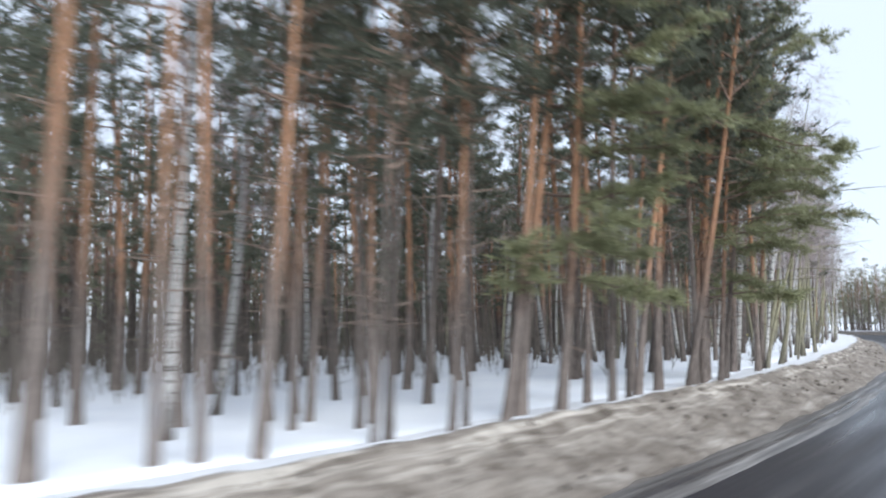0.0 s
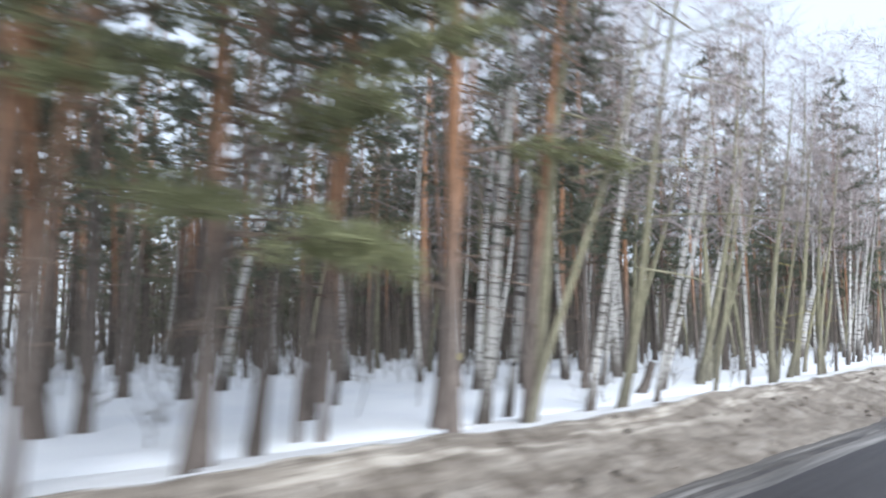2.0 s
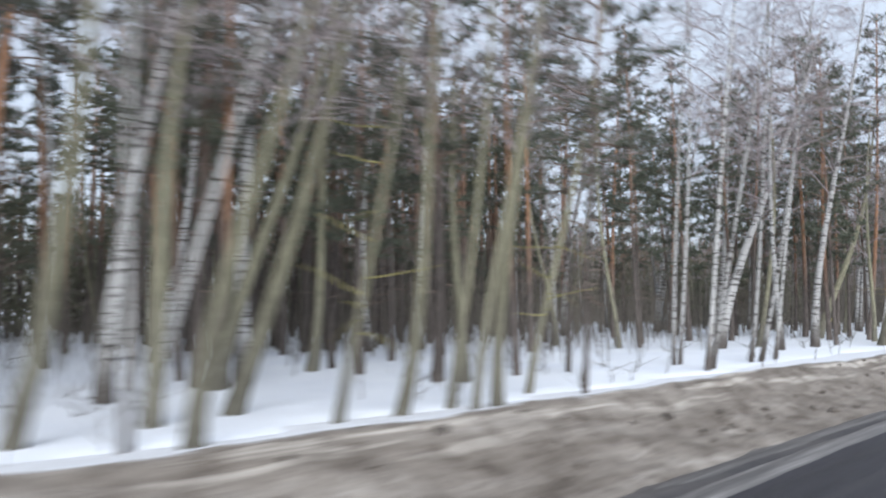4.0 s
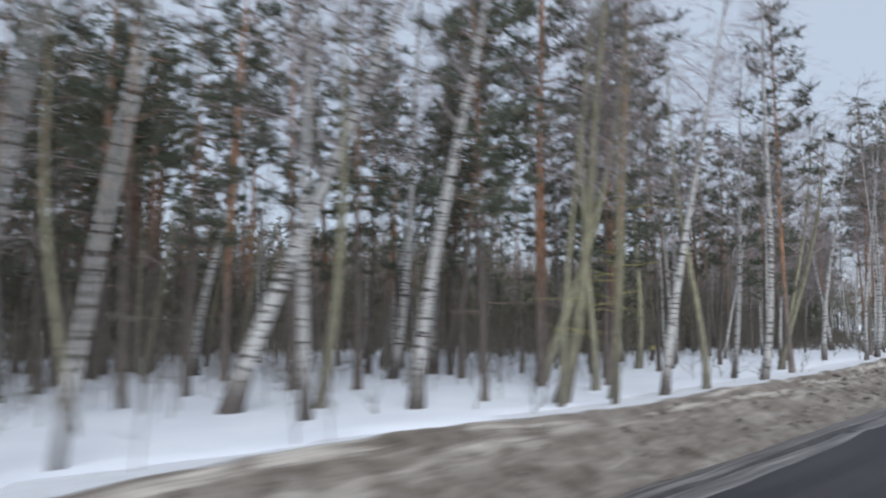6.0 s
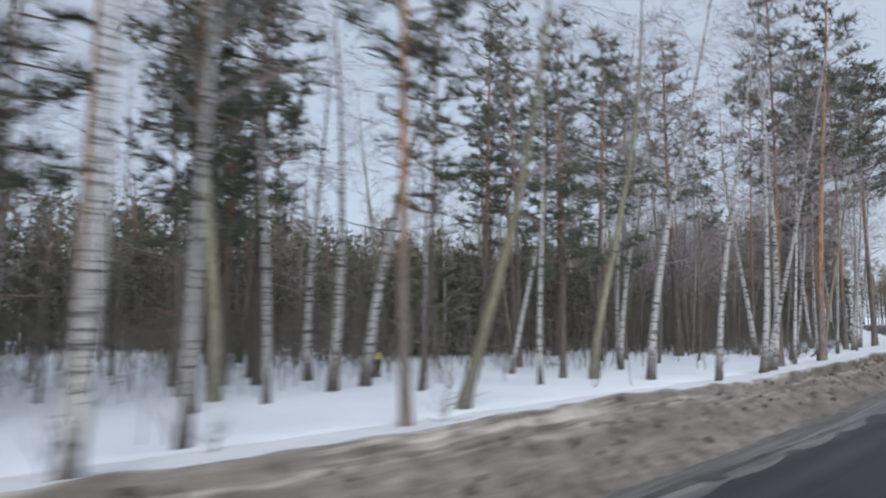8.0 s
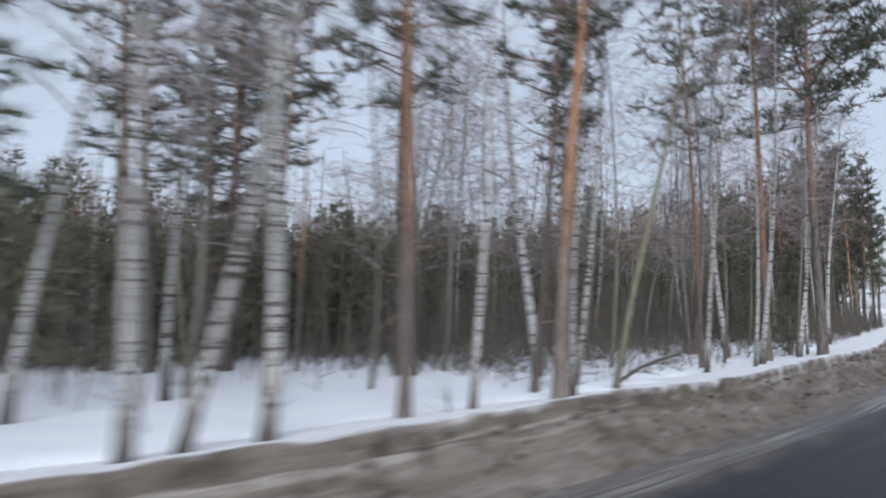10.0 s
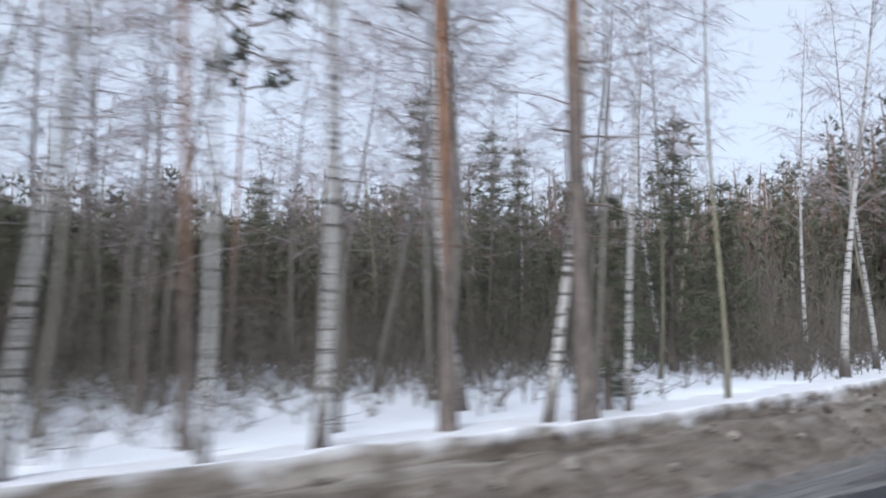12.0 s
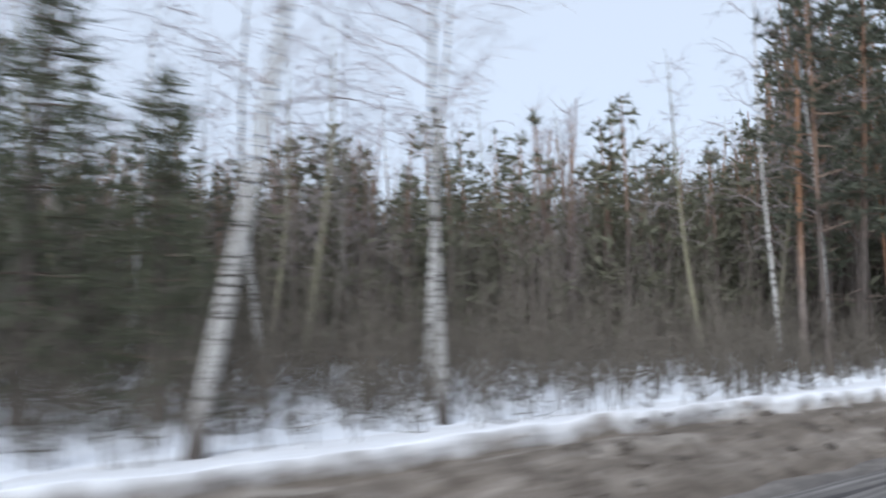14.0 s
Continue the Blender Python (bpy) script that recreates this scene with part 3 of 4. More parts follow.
def build_spruce(rng, height, name, label):
    ob = thing(name, label, "tree", "young spruces")
    pts, radii = stem(rng, height, 0.1, 0.05, 8, 1.2, 8, 0.08)
    trunk, live, green = Shape(), Shape(), Shape()
    trunk.tube(pts, radii, 8)
    z = 0.5
    while z < height * 0.97:
        t = z / height
        size = (1 - t) ** 0.85 * height * 0.155 + 0.12
        n = 5
        for k in range(n):
            p, _w = along(pts, t ** 0.8)
            line = limb(rng, p, 6.28 * k / n + rng.uniform(-0.4, 0.4), rng.uniform(-0.25, 0.15), size * rng.uniform(0.75, 1.15), -0.03, 3, 0.08)
            live.tube(line, [0.018, 0.013, 0.008, 0.003], 3)
            for _ in range(int(3 + size * 4.5)):
                q, w = along(line, rng.uniform(0.2, 1))
                green.tuft(q + Vector((rng.gauss(0, 0.1), rng.gauss(0, 0.1), rng.gauss(-0.08, 0.08))), w, rng, 6, 0.28, 0.022)
        z += 0.26 + 0.022 * height
    mesh_object("trunk", trunk.v, trunk.f, M_DARK, ob, smooth=True)
    joined("bough_wood", live, M_LIMB, ob)
    mesh_object("crown", green.v, green.f, M_SPRUCE, ob, "dark green drooping spruce boughs")
    return ob


def build_shrub(rng, height, name, label, stems=14):
    ob = thing(name, label, "shrub", "roadside shrubs")
    fine = Shape()
    for _ in range(stems):
        line = limb(rng, Vector((rng.gauss(0, 0.25), rng.gauss(0, 0.25), -0.1)), rng.uniform(0, 6.28), rng.uniform(0.8, 1.45), height * rng.uniform(0.5, 1.1), 0.03, 4, 0.12)
        fine.tube(line, [0.014, 0.011, 0.008, 0.005, 0.002], 4)
        for _ in range(7):
            q, w = along(line, rng.uniform(0.25, 1))
            side = limb(rng, q, rng.uniform(0, 6.28), rng.uniform(0.2, 1.1), height * rng.uniform(0.12, 0.35), 0.02, 2, 0.2)
            fine.tube(side, [0.006, 0.004, 0.0015], 3)
            for _ in range(2):
                c, v = along(side, rng.uniform(0.3, 1))
                fine.blade(c, (v + Vector((rng.gauss(0, 0.6), rng.gauss(0, 0.6), rng.gauss(0.1, 0.4)))).normalized(), rng.uniform(0.15, 0.4), 0.005, rng)
    joined("brush", fine, M_SHRUB, ob)
    return ob


PINE, DARK = "tall pine with grey foot and orange upper bark, in snow", "dark-barked pine with dead lower branches, in snow"
BIRCH, ASPEN = "leafless white birch with black-banded bark, in snow", "leafless grey-green aspen with smooth bark, in snow"
SLIM = "slender leafless young tree with thin grey bark, in snow"
MAKERS = {
    "pine": [lambda r, i=i: build_pine(r, M_PINE, 15.0 + i, 6.0 + 0.7 * i, "pine_tree", PINE, 2.7) for i in range(4)],
    "dark": [lambda r, i=i: build_pine(r, M_DARK, 13.0 + 1.2 * i, 5.0 + i, "pine_tree", DARK, 2.4) for i in range(3)],
    "edge": [lambda r, i=i: build_pine(r, M_PINE, 14.0 + i, 6.0, "pine_tree", "roadside pine with long low green boughs over the snow bank", 2.6, 14) for i in range(2)],
    "overhanging": [lambda r: build_pine(r, M_PINE, 15.5, 6.5, "pine_tree", "roadside pine with high boughs reaching over the road", 2.4, 9, True, 0.8, 4.4, (3.2, 4.6))],
    "single_bough": [lambda r: build_pine(r, M_PINE, 15.5, 8.0, "pine_tree", "roadside pine with a few green boughs high over the bank", 2.2, 3, True, 0.8, 4.6, (2.6, 4.0))],
    "broad": [lambda r, i=i: build_pine(r, M_DARK, 15.5 + i, 7.6, "pine_tree", "broad-crowned pine with dark lower trunk and red upper limbs", 5.2, 0, True, 2.6) for i in range(2)],
    "birch": [lambda r, i=i: build_bare(r, M_BIRCH, 12.5 + i, 0.12, "birch_tree", BIRCH, 2.4, 0.35, 26, 12) for i in range(4)],
    "aspen": [lambda r, i=i: build_bare(r, M_ASPEN, 11.0 + i, 0.12, "aspen_tree", ASPEN, 2.0, 0.4, 24, 9, 0.25, "roadside aspens") for i in range(3)],
    "pine_far": [lambda r, i=i: build_pine(r, M_PINE, 15.0 + i, 7.0 + i, "pine_tree", PINE, 2.7, 0, False) for i in range(3)],
    "dark_far": [lambda r, i=i: build_pine(r, M_DARK, 13.0 + i, 3.2 + i, "pine_tree", DARK, 2.6, 0, False) for i in range(3)],
    "birch_far": [lambda r, i=i: build_bare(r, M_BIRCH, 11.5 + i, 0.12, "birch_tree", BIRCH, fine=False) for i in range(3)],
    "aspen_far": [lambda r, i=i: build_bare(r, M_ASPEN, 10.0 + i, 0.12, "aspen_tree", ASPEN, 2.0, 0.3, 20, 8, 0.25, "roadside aspens", False) for i in range(3)],
    "high": [lambda r, i=i: build_pine(r, M_PINE, 16.5 + i, 9.6, "pine_tree", "tall pine with a bare reddish trunk and a high crown", 2.6) for i in range(2)],
    "slim": [lambda r, i=i: build_bare(r, M_SLIM, 11.5 + i, 0.085, "young_tree", SLIM, 2.6, 0.3, 32, 12, 0.2, "young roadside trees", True, (0.05, 0.7)) for i in range(3)],
    "slim_far": [lambda r, i=i: build_bare(r, M_SLIM, 10.5 + i, 0.085, "young_tree", SLIM, 2.5, 0.25, 32, 11, 0.2, "young roadside trees", False, (0.05, 0.8)) for i in range(3)],
    "snag": [lambda r: build_snag(r, "dead_tree", "broken dark trunk snapped off above head height")],
    "spruce": [lambda r, i=i: build_spruce(r, 5.5 + 2.0 * i, "spruce_tree", "young dark green spruce standing in snow") for i in range(3)],
    "shrub": [lambda r, i=i: build_shrub(r, 1.3 + 0.5 * i, "shrub", "leafless brown shrub standing in snow") for i in range(4)],
}
FIRST, COUNT = {}, {}
dice = random.Random(11)


def plant(kind, x, y, across=0.25, lean_x=0.0, lean_y=0.0, tall=1.0, turn=None):
    """Sets a tree of that kind; across is its trunk's thickness in metres, lean its slope."""
    makers = MAKERS[kind]
    v = COUNT.get(kind, 0) % len(makers)
    COUNT[kind] = COUNT.get(kind, 0) + 1
    base = {"birch": 0.24, "aspen": 0.24, "spruce": 0.2, "shrub": 0.25, "slim": 0.17}.get(kind.split("_")[0], 0.3)
    thick = across / base
    size = tall * dice.uniform(0.92, 1.08) * (0.82 + 0.18 * min(1.6, thick))
    wide = size * (0.65 + 0.35 * min(1.4, thick))
    up = Vector((lean_x, lean_y, 1)).normalized()
    spin = dice.uniform(0, 2 * math.pi) if turn is None else turn
    m = Matrix.Translation((x, y, ground_height(x, y) - 0.04)) @ Vector((0, 0, 1)).rotation_difference(up).to_matrix().to_4x4() @ Matrix.Rotation(spin, 4, "Z")
    key = (kind, v)
    if key not in FIRST:
        FIRST[key] = MAKERS[kind][v](random.Random(v * 7 + sum(map(ord, kind))))
        ob = FIRST[key]
    else:
        ob = copy_thing(FIRST[key], m)
    ob.matrix_basis = m @ Matrix.Diagonal((wide, wide, size, 1))
    for child in ob.children:
        if child.name.split(".")[0] == "trunk":
            child.scale = (thick / wide, thick / wide, 1)
    return ob


# trees that stand close to the road, in order along it
plant("pine", -8.41, 8.44, 0.13, 0.039, 0.043)
plant("dark", -8.80, 9.26, 0.12, 0.019, 0.021)
plant("pine", -8.61, 10.04, 0.18, 0.095, 0.105)
plant("pine", -8.31, 11.33, 0.22, 0.058, 0.065)
plant("dark", -8.02, 12.68, 0.17, 0.042, 0.046)
plant("dark", -8.71, 14.67, 0.14, 0.025, 0.028)
plant("pine", -9.36, 16.24, 0.20, 0.087, 0.116)
plant("pine", -9.88, 18.14, 0.24, 0.053, 0.071)
plant("pine", -10.35, 17.63, 0.15, 0.053, 0.071)
plant("pine", -8.55, 17.31, 0.21, 0.118, 0.131)
plant("pine", -9.51, 19.40, 0.23, 0.095, 0.126)
plant("dark", -9.30, 19.08, 0.19, 0.027, 0.036)
plant("pine", -8.97, 19.90, 0.17, 0.075, 0.100)
plant("dark", -9.47, 21.74, 0.19, 0.073, 0.097)
plant("pine", -11.17, 24.20, 0.13, 0.031, 0.041)
plant("pine", -13.77, 25.04, 0.30, 0.052, 0.080)
plant("pine", -11.42, 26.47, 0.17, 0.051, 0.078)
plant("pine", -10.22, 25.85, 0.21, 0.024, 0.031)
plant("pine", -10.79, 28.07, 0.20, 0.040, 0.062)
plant("birch", -11.86, 27.57, 0.25, 0.090, 0.138)
plant("dark", -15.96, 26.71, 0.13, 0.051, 0.079)
plant("aspen", -10.45, 27.95, 0.16, 0.137, 0.182)
plant("birch", -22.31, 26.22, 0.29, 0.094, 0.145)
plant("birch", -12.17, 28.50, 0.18, 0.078, 0.104)
plant("birch", -11.79, 30.54, 0.18, 0.110, 0.170)
plant("birch", -11.49, 32.62, 0.14, 0.098, 0.150)
plant("birch", -17.38, 31.83, 0.25, 0.080, 0.123)
plant("aspen", -11.87, 35.32, 0.11, 0.066, 0.101)
plant("birch", -13.96, 35.95, 0.15, 0.106, 0.163)
plant("birch", -16.10, 35.73, 0.17, 0.072, 0.111)
plant("aspen", -14.51, 38.54, 0.26, 0.065, 0.121)
plant("birch", -13.93, 39.84, 0.13, 0.014, 0.025)
plant("aspen", -13.58, 40.89, 0.26, 0.069, 0.129)
plant("aspen", -15.86, 40.22, 0.26, 0.077, 0.142)
plant("birch", -15.94, 40.50, 0.19, 0.076, 0.140)
plant("aspen", -16.08, 41.77, 0.31, 0.091, 0.168)
plant("aspen", -14.75, 43.82, 0.22, 0.075, 0.140)
plant("aspen", -14.26, 45.28, 0.15, 0.047, 0.087)
plant("aspen", -14.96, 45.12, 0.16, 0.033, 0.062)
plant("aspen", -14.55, 45.82, 0.22, 0.050, 0.093)
plant("dark", -15.21, 48.15, 0.11, 0.026, 0.049)
plant("birch", -24.32, 63.27, 0.46, 0.126, 0.217)
plant("aspen", -23.78, 64.68, 0.25, 0.031, 0.053)
plant("birch", -22.66, 66.75, 0.33, 0.051, 0.087)
plant("dark", -27.33, 67.00, 0.23, 0.009, 0.016)
plant("aspen", -21.79, 69.63, 0.35, 0.057, 0.098)
plant("birch", -21.40, 72.96, 0.24, 0.083, 0.143)
plant("pine", -25.98, 72.54, 0.24, 0.013, 0.022)
plant("aspen", -22.22, 74.96, 0.21, 0.007, 0.012)
plant("pine", -25.02, 74.43, 0.24, 0.039, 0.070)
plant("aspen", -26.71, 73.42, 0.39, 0.108, 0.186)
plant("birch", -33.03, 72.59, 0.38, 0.086, 0.147)
plant("birch", -37.63, 73.24, 0.44, 0.064, 0.110)
plant("birch", -22.93, 78.56, 0.26, 0.067, 0.116)
plant("birch", -25.08, 80.02, 0.20, 0.051, 0.092)
plant("aspen", -30.62, 81.07, 0.32, 0.006, 0.010)
plant("pine", -25.21, 83.82, 0.21, -0.011, -0.020)
plant("aspen", -26.75, 85.82, 0.28, 0.059, 0.106)
plant("aspen", -30.86, 92.51, 0.28, 0.030, 0.078)
plant("birch", -33.90, 91.36, 0.17, 0.042, 0.112)
plant("birch", -28.30, 94.54, 0.19, 0.050, 0.120)
plant("birch", -29.86, 93.55, 0.25, 0.045, 0.120)
plant("birch", -29.48, 97.38, 0.22, 0.033, 0.087)
plant("birch", -33.62, 95.65, 0.20, 0.030, 0.070)
plant("birch", -29.68, 98.17, 0.19, 0.064, 0.169)
plant("birch", -30.32, 99.04, 0.24, 0.032, 0.058)
plant("pine", -31.90, 101.64, 0.22, 0.003, 0.009)
plant("dark", -44.26, 95.69, 0.39, 0.027, 0.071)
plant("birch", -32.37, 103.09, 0.14, 0.012, 0.022)
plant("dark", -42.55, 99.05, 0.38, 0.022, 0.059)
plant("pine", -32.67, 104.94, 0.28, 0.029, 0.077)
plant("birch", -33.35, 105.63, 0.13, 0.013, 0.030)
plant("dark", -34.21, 105.08, 0.17, 0.030, 0.097)
plant("dark", -39.11, 103.53, 0.38, 0.012, 0.033)
plant("aspen", -34.13, 107.27, 0.15, 0.064, 0.207)
plant("birch", -35.19, 106.66, 0.15, 0.037, 0.085)
plant("slim", -42.82, 107.37, 0.19, 0.014, 0.085)
plant("birch", -36.81, 111.71, 0.15, 0.029, 0.120)
plant("birch", -36.97, 113.68, 0.12, 0.007, 0.031)
plant("pine", -38.49, 113.10, 0.15, -0.005, -0.031)
plant("snag", -42.10, 111.26, 0.12, 0.000, 0.002)
plant("birch", -37.88, 114.95, 0.19, 0.002, 0.019)
plant("slim", -39.73, 114.93, 0.11, 0.009, 0.026)
plant("high", -39.52, 116.81, 0.26, -0.005, -0.032)
plant("birch", -39.70, 118.36, 0.18, 0.006, 0.071)
plant("slim", -40.85, 119.38, 0.11, 0.006, 0.046)
plant("broad", -39.40, 118.78, 0.34, 0.005, 0.032, 1.1)
plant("birch", -41.19, 120.11, 0.11, 0.013, 0.054)
plant("slim", -51.27, 114.25, 0.20, 0.003, 0.066)
plant("aspen", -42.58, 122.50, 0.12, 0.001, 0.048)
plant("birch", -47.52, 128.52, 0.25, -0.008, 0.111)
plant("birch", -50.47, 131.20, 0.19, -0.002, 0.048)
plant("birch", -59.69, 141.96, 0.17, 0.005, -0.062)
plant("pine", -9.90, 2.62, 0.27, 0.008, 0.007)
plant("pine", -9.71, 3.94, 0.16, 0.017, 0.018)
plant("pine", -9.34, 4.46, 0.15, -0.011, -0.011)
plant("pine", -15.90, 5.02, 0.23, -0.010, -0.010)
plant("pine", -8.99, 5.25, 0.18, 0.039, 0.040)
plant("birch", -11.98, 5.34, 0.17, -0.005, -0.006)
plant("dark", -8.76, 7.03, 0.11, 0.047, 0.048)
plant("dark", -8.77, 7.45, 0.15, 0.027, 0.028)
plant("pine", -11.60, 7.47, 0.15, 0.016, 0.016)
plant("birch", -15.29, 7.70, 0.21, 0.049, 0.049)
plant("dark", -13.42, 8.03, 0.16, -0.022, -0.024)
plant("dark", -10.70, 8.23, 0.15, 0.012, 0.012)
plant("pine", -12.49, 8.39, 0.17, 0.026, 0.026)
plant("pine", -11.05, 8.95, 0.16, -0.001, -0.001)
plant("pine", -24.89, 8.95, 0.34, -0.025, -0.026)
plant("pine", -20.35, 10.02, 0.20, -0.008, -0.009)
plant("dark", -15.87, 11.41, 0.19, -0.034, -0.035)
plant("dark", -12.85, 12.19, 0.23, 0.030, 0.030)
plant("pine", -16.31, 12.69, 0.18, -0.015, -0.019)
plant("pine", -9.62, 14.25, 0.18, 0.019, 0.021)
plant("dark", -15.83, 16.63, 0.16, -0.005, -0.007)
plant("dark", -22.51, 19.32, 0.22, -0.015, -0.024)
plant("pine", -23.69, 20.51, 0.23, -0.003, -0.005)
plant("dark", -14.66, 21.32, 0.26, -0.002, -0.003)
plant("dark", -10.85, 23.02, 0.23, 0.037, 0.049)
plant("pine", -11.37, 23.78, 0.11, 0.026, 0.038)
plant("dark", -21.87, 23.26, 0.29, 0.008, 0.007)
plant("birch", -26.11, 26.51, 0.28, 0.090, 0.125)
plant("birch", -27.48, 29.96, 0.33, 0.021, 0.026)
plant("birch", -23.62, 30.62, 0.31, -0.017, -0.027)
plant("birch", -21.48, 32.54, 0.21, 0.017, 0.026)
plant("birch", -20.45, 34.80, 0.25, 0.058, 0.078)
plant("dark", -22.56, 34.13, 0.27, 0.014, 0.019)
plant("pine", -19.49, 37.59, 0.27, 0.007, 0.012)
plant("pine", -28.45, 37.14, 0.42, 0.020, 0.035)
plant("birch", -19.28, 40.13, 0.33, 0.051, 0.086)
plant("pine", -20.88, 42.30, 0.27, 0.013, 0.024)
plant("aspen", -20.28, 42.56, 0.37, 0.079, 0.133)
plant("birch", -21.92, 42.92, 0.41, 0.023, 0.041)
plant("birch", -28.50, 42.00, 0.41, 0.025, 0.044)
plant("aspen", -23.22, 44.91, 0.31, 0.050, 0.088)
plant("aspen", -19.11, 47.49, 0.26, 0.043, 0.081)
plant("dark", -19.33, 50.97, 0.13, 0.011, 0.021)
plant("dark", -31.23, 48.66, 0.36, 0.000, 0.001)
plant("birch", -17.74, 54.30, 0.15, 0.080, 0.148, 1.32)
plant("birch", -17.87, 54.95, 0.13, 0.072, 0.134, 1.32)
plant("birch", -19.71, 55.28, 0.12, 0.026, 0.049, 1.32)
plant("birch", -19.56, 55.48, 0.12, 0.019, 0.036, 1.32)
plant("birch", -19.11, 57.80, 0.13, 0.066, 0.122, 1.32)
plant("birch", -19.01, 58.15, 0.15, 0.095, 0.176, 1.32)
plant("birch", -19.54, 59.53, 0.13, 0.075, 0.141, 1.32)
plant("birch", -22.51, 63.88, 0.24, 0.021, 0.034, 1.32)
plant("birch", -29.68, 58.22, 0.26, 0.017, 0.032)
plant("birch", -30.83, 69.62, 0.36, 0.070, 0.118)
plant("dark", -30.99, 73.68, 0.16, -0.013, -0.023)
plant("pine", -39.72, 71.00, 0.29, -0.017, -0.028)
plant("dark", -33.85, 74.08, 0.22, -0.008, -0.012)
plant("dark", -30.67, 75.22, 0.14, -0.002, -0.003)
plant("dark", -36.93, 73.27, 0.24, -0.017, -0.030)
plant("birch", -38.22, 73.37, 0.42, 0.064, 0.108)
plant("birch", -39.55, 75.20, 0.42, 0.074, 0.127)
plant("birch", -36.72, 64.73, 0.42, 0.035, 0.064)
plant("dark", -30.48, 86.47, 0.18, 0.022, 0.040)
plant("dark", -37.22, 83.55, 0.26, 0.011, 0.019)
plant("birch", -32.57, 85.86, 0.31, 0.088, 0.160)
plant("dark", -36.58, 93.14, 0.18, 0.009, 0.019)
plant("dark", -42.96, 96.95, 0.29, -0.003, -0.009)
plant("birch", -36.43, 97.86, 0.21, 0.007, 0.020)
plant("dark", -48.90, 98.67, 0.32, 0.013, 0.027)
plant("dark", -38.84, 100.27, 0.18, 0.003, 0.011)
plant("dark", -43.74, 99.18, 0.39, 0.005, 0.019)
plant("slim", -47.39, 106.47, 0.20, 0.013, 0.022)
plant("slim", -47.07, 107.57, 0.14, 0.049, 0.056)
plant("slim", -44.82, 115.67, 0.17, 0.042, 0.140)
plant("slim", -43.30, 116.89, 0.23, 0.002, 0.021)
plant("slim", -43.71, 116.63, 0.14, 0.003, 0.032)
plant("slim", -43.97, 117.02, 0.12, 0.001, 0.005)
plant("aspen", -46.97, 122.91, 0.13, 0.000, 0.021)
plant("slim", -51.96, 122.37, 0.20, 0.006, 0.072)



def bare_boughs(tree, seed):
    """Long pale dead boughs that reach out from a trunk, with short side twigs."""
    rng = random.Random(seed)
    for k in range(6):
        line = limb(rng, Vector((0.1 * k, 0, 3.2 + 1.1 * k)), rng.gauss(0.0, 0.7) + (math.pi if k % 3 == 2 else 0), rng.uniform(0.15, 0.35), rng.uniform(2.6, 3.8), 0.06, 6, 0.07)
        bough = Shape()
        bough.tube(line, [0.026, 0.023, 0.02, 0.016, 0.012, 0.008, 0.003], 6)
        for _ in range(5):
            p, w = along(line, rng.uniform(0.3, 0.95))
            bough.tube(limb(rng, p, math.atan2(w.y, w.x) + rng.gauss(0, 0.7), rng.uniform(-0.2, 0.5), rng.uniform(0.3, 0.9), 0.03, 3, 0.15), [0.008, 0.006, 0.004, 0.002], 4)
        mesh_object("bare_bough", bough.v, bough.f, M_ASPEN, tree, "long pale dead bough")


def lichen_twigs(tree, seed):
    """Dead side twigs grown over with yellow lichen."""
    rng = random.Random(seed)
    for _ in range(9):
        p = Vector((0, 0, rng.uniform(1.4, 5.0)))
        twig = Shape()
        twig.tube(limb(rng, p, rng.uniform(0, 6.28), rng.uniform(-0.1, 0.25), rng.uniform(0.8, 1.6), 0.02, 4, 0.12), [0.013, 0.011, 0.009, 0.006, 0.003], 5)
        mesh_object("lichen_twig", twig.v, twig.f, M_LICHEN, tree, "yellow lichen on a dead twig")


for k, (x, y) in enumerate(((-21.40, 69.42), (-20.69, 70.18), (-22.06, 71.43), (-14.51, 42.99), (-15.95, 47.52))):
    lichen_twigs(plant("aspen", x, y, 0.15, 0.09, 0.1), 60 + k)

# aspens with long bare boughs over the snow
bare_boughs(plant("aspen", -11.25, 28.02, 0.28, 0.128, 0.196, turn=0.4), 81)
bare_boughs(plant("aspen", -11.23, 30.67, 0.22, 0.101, 0.155, turn=0.9), 82)

# pines whose boughs hang out over the bank
plant("edge", -9.16, 11.33, 0.26, 0.045, 0.019, turn=0.2)
plant("edge", -10.35, 21.96, 0.28, 0.036, 0.023, turn=0.3)
plant("overhanging", -9.15, 19.6, 0.24, 0.047, 0.027, turn=0.15)
plant("single_bough", -11.33, 26.43, 0.24, 0.047, 0.027, turn=0.25)

# young spruces at the edge of the clearing
for x, y, tall in ((-41.73, 119.97, 0.77), (-55.5, 119.7, 1.28), (-57.2, 121.0, 0.9), (-50.4, 126.5, 1.2), (-59.0, 110.1, 1.2), (-64.6, 130.5, 0.85)):
    plant("spruce", x, y, 0.2, tall=tall)


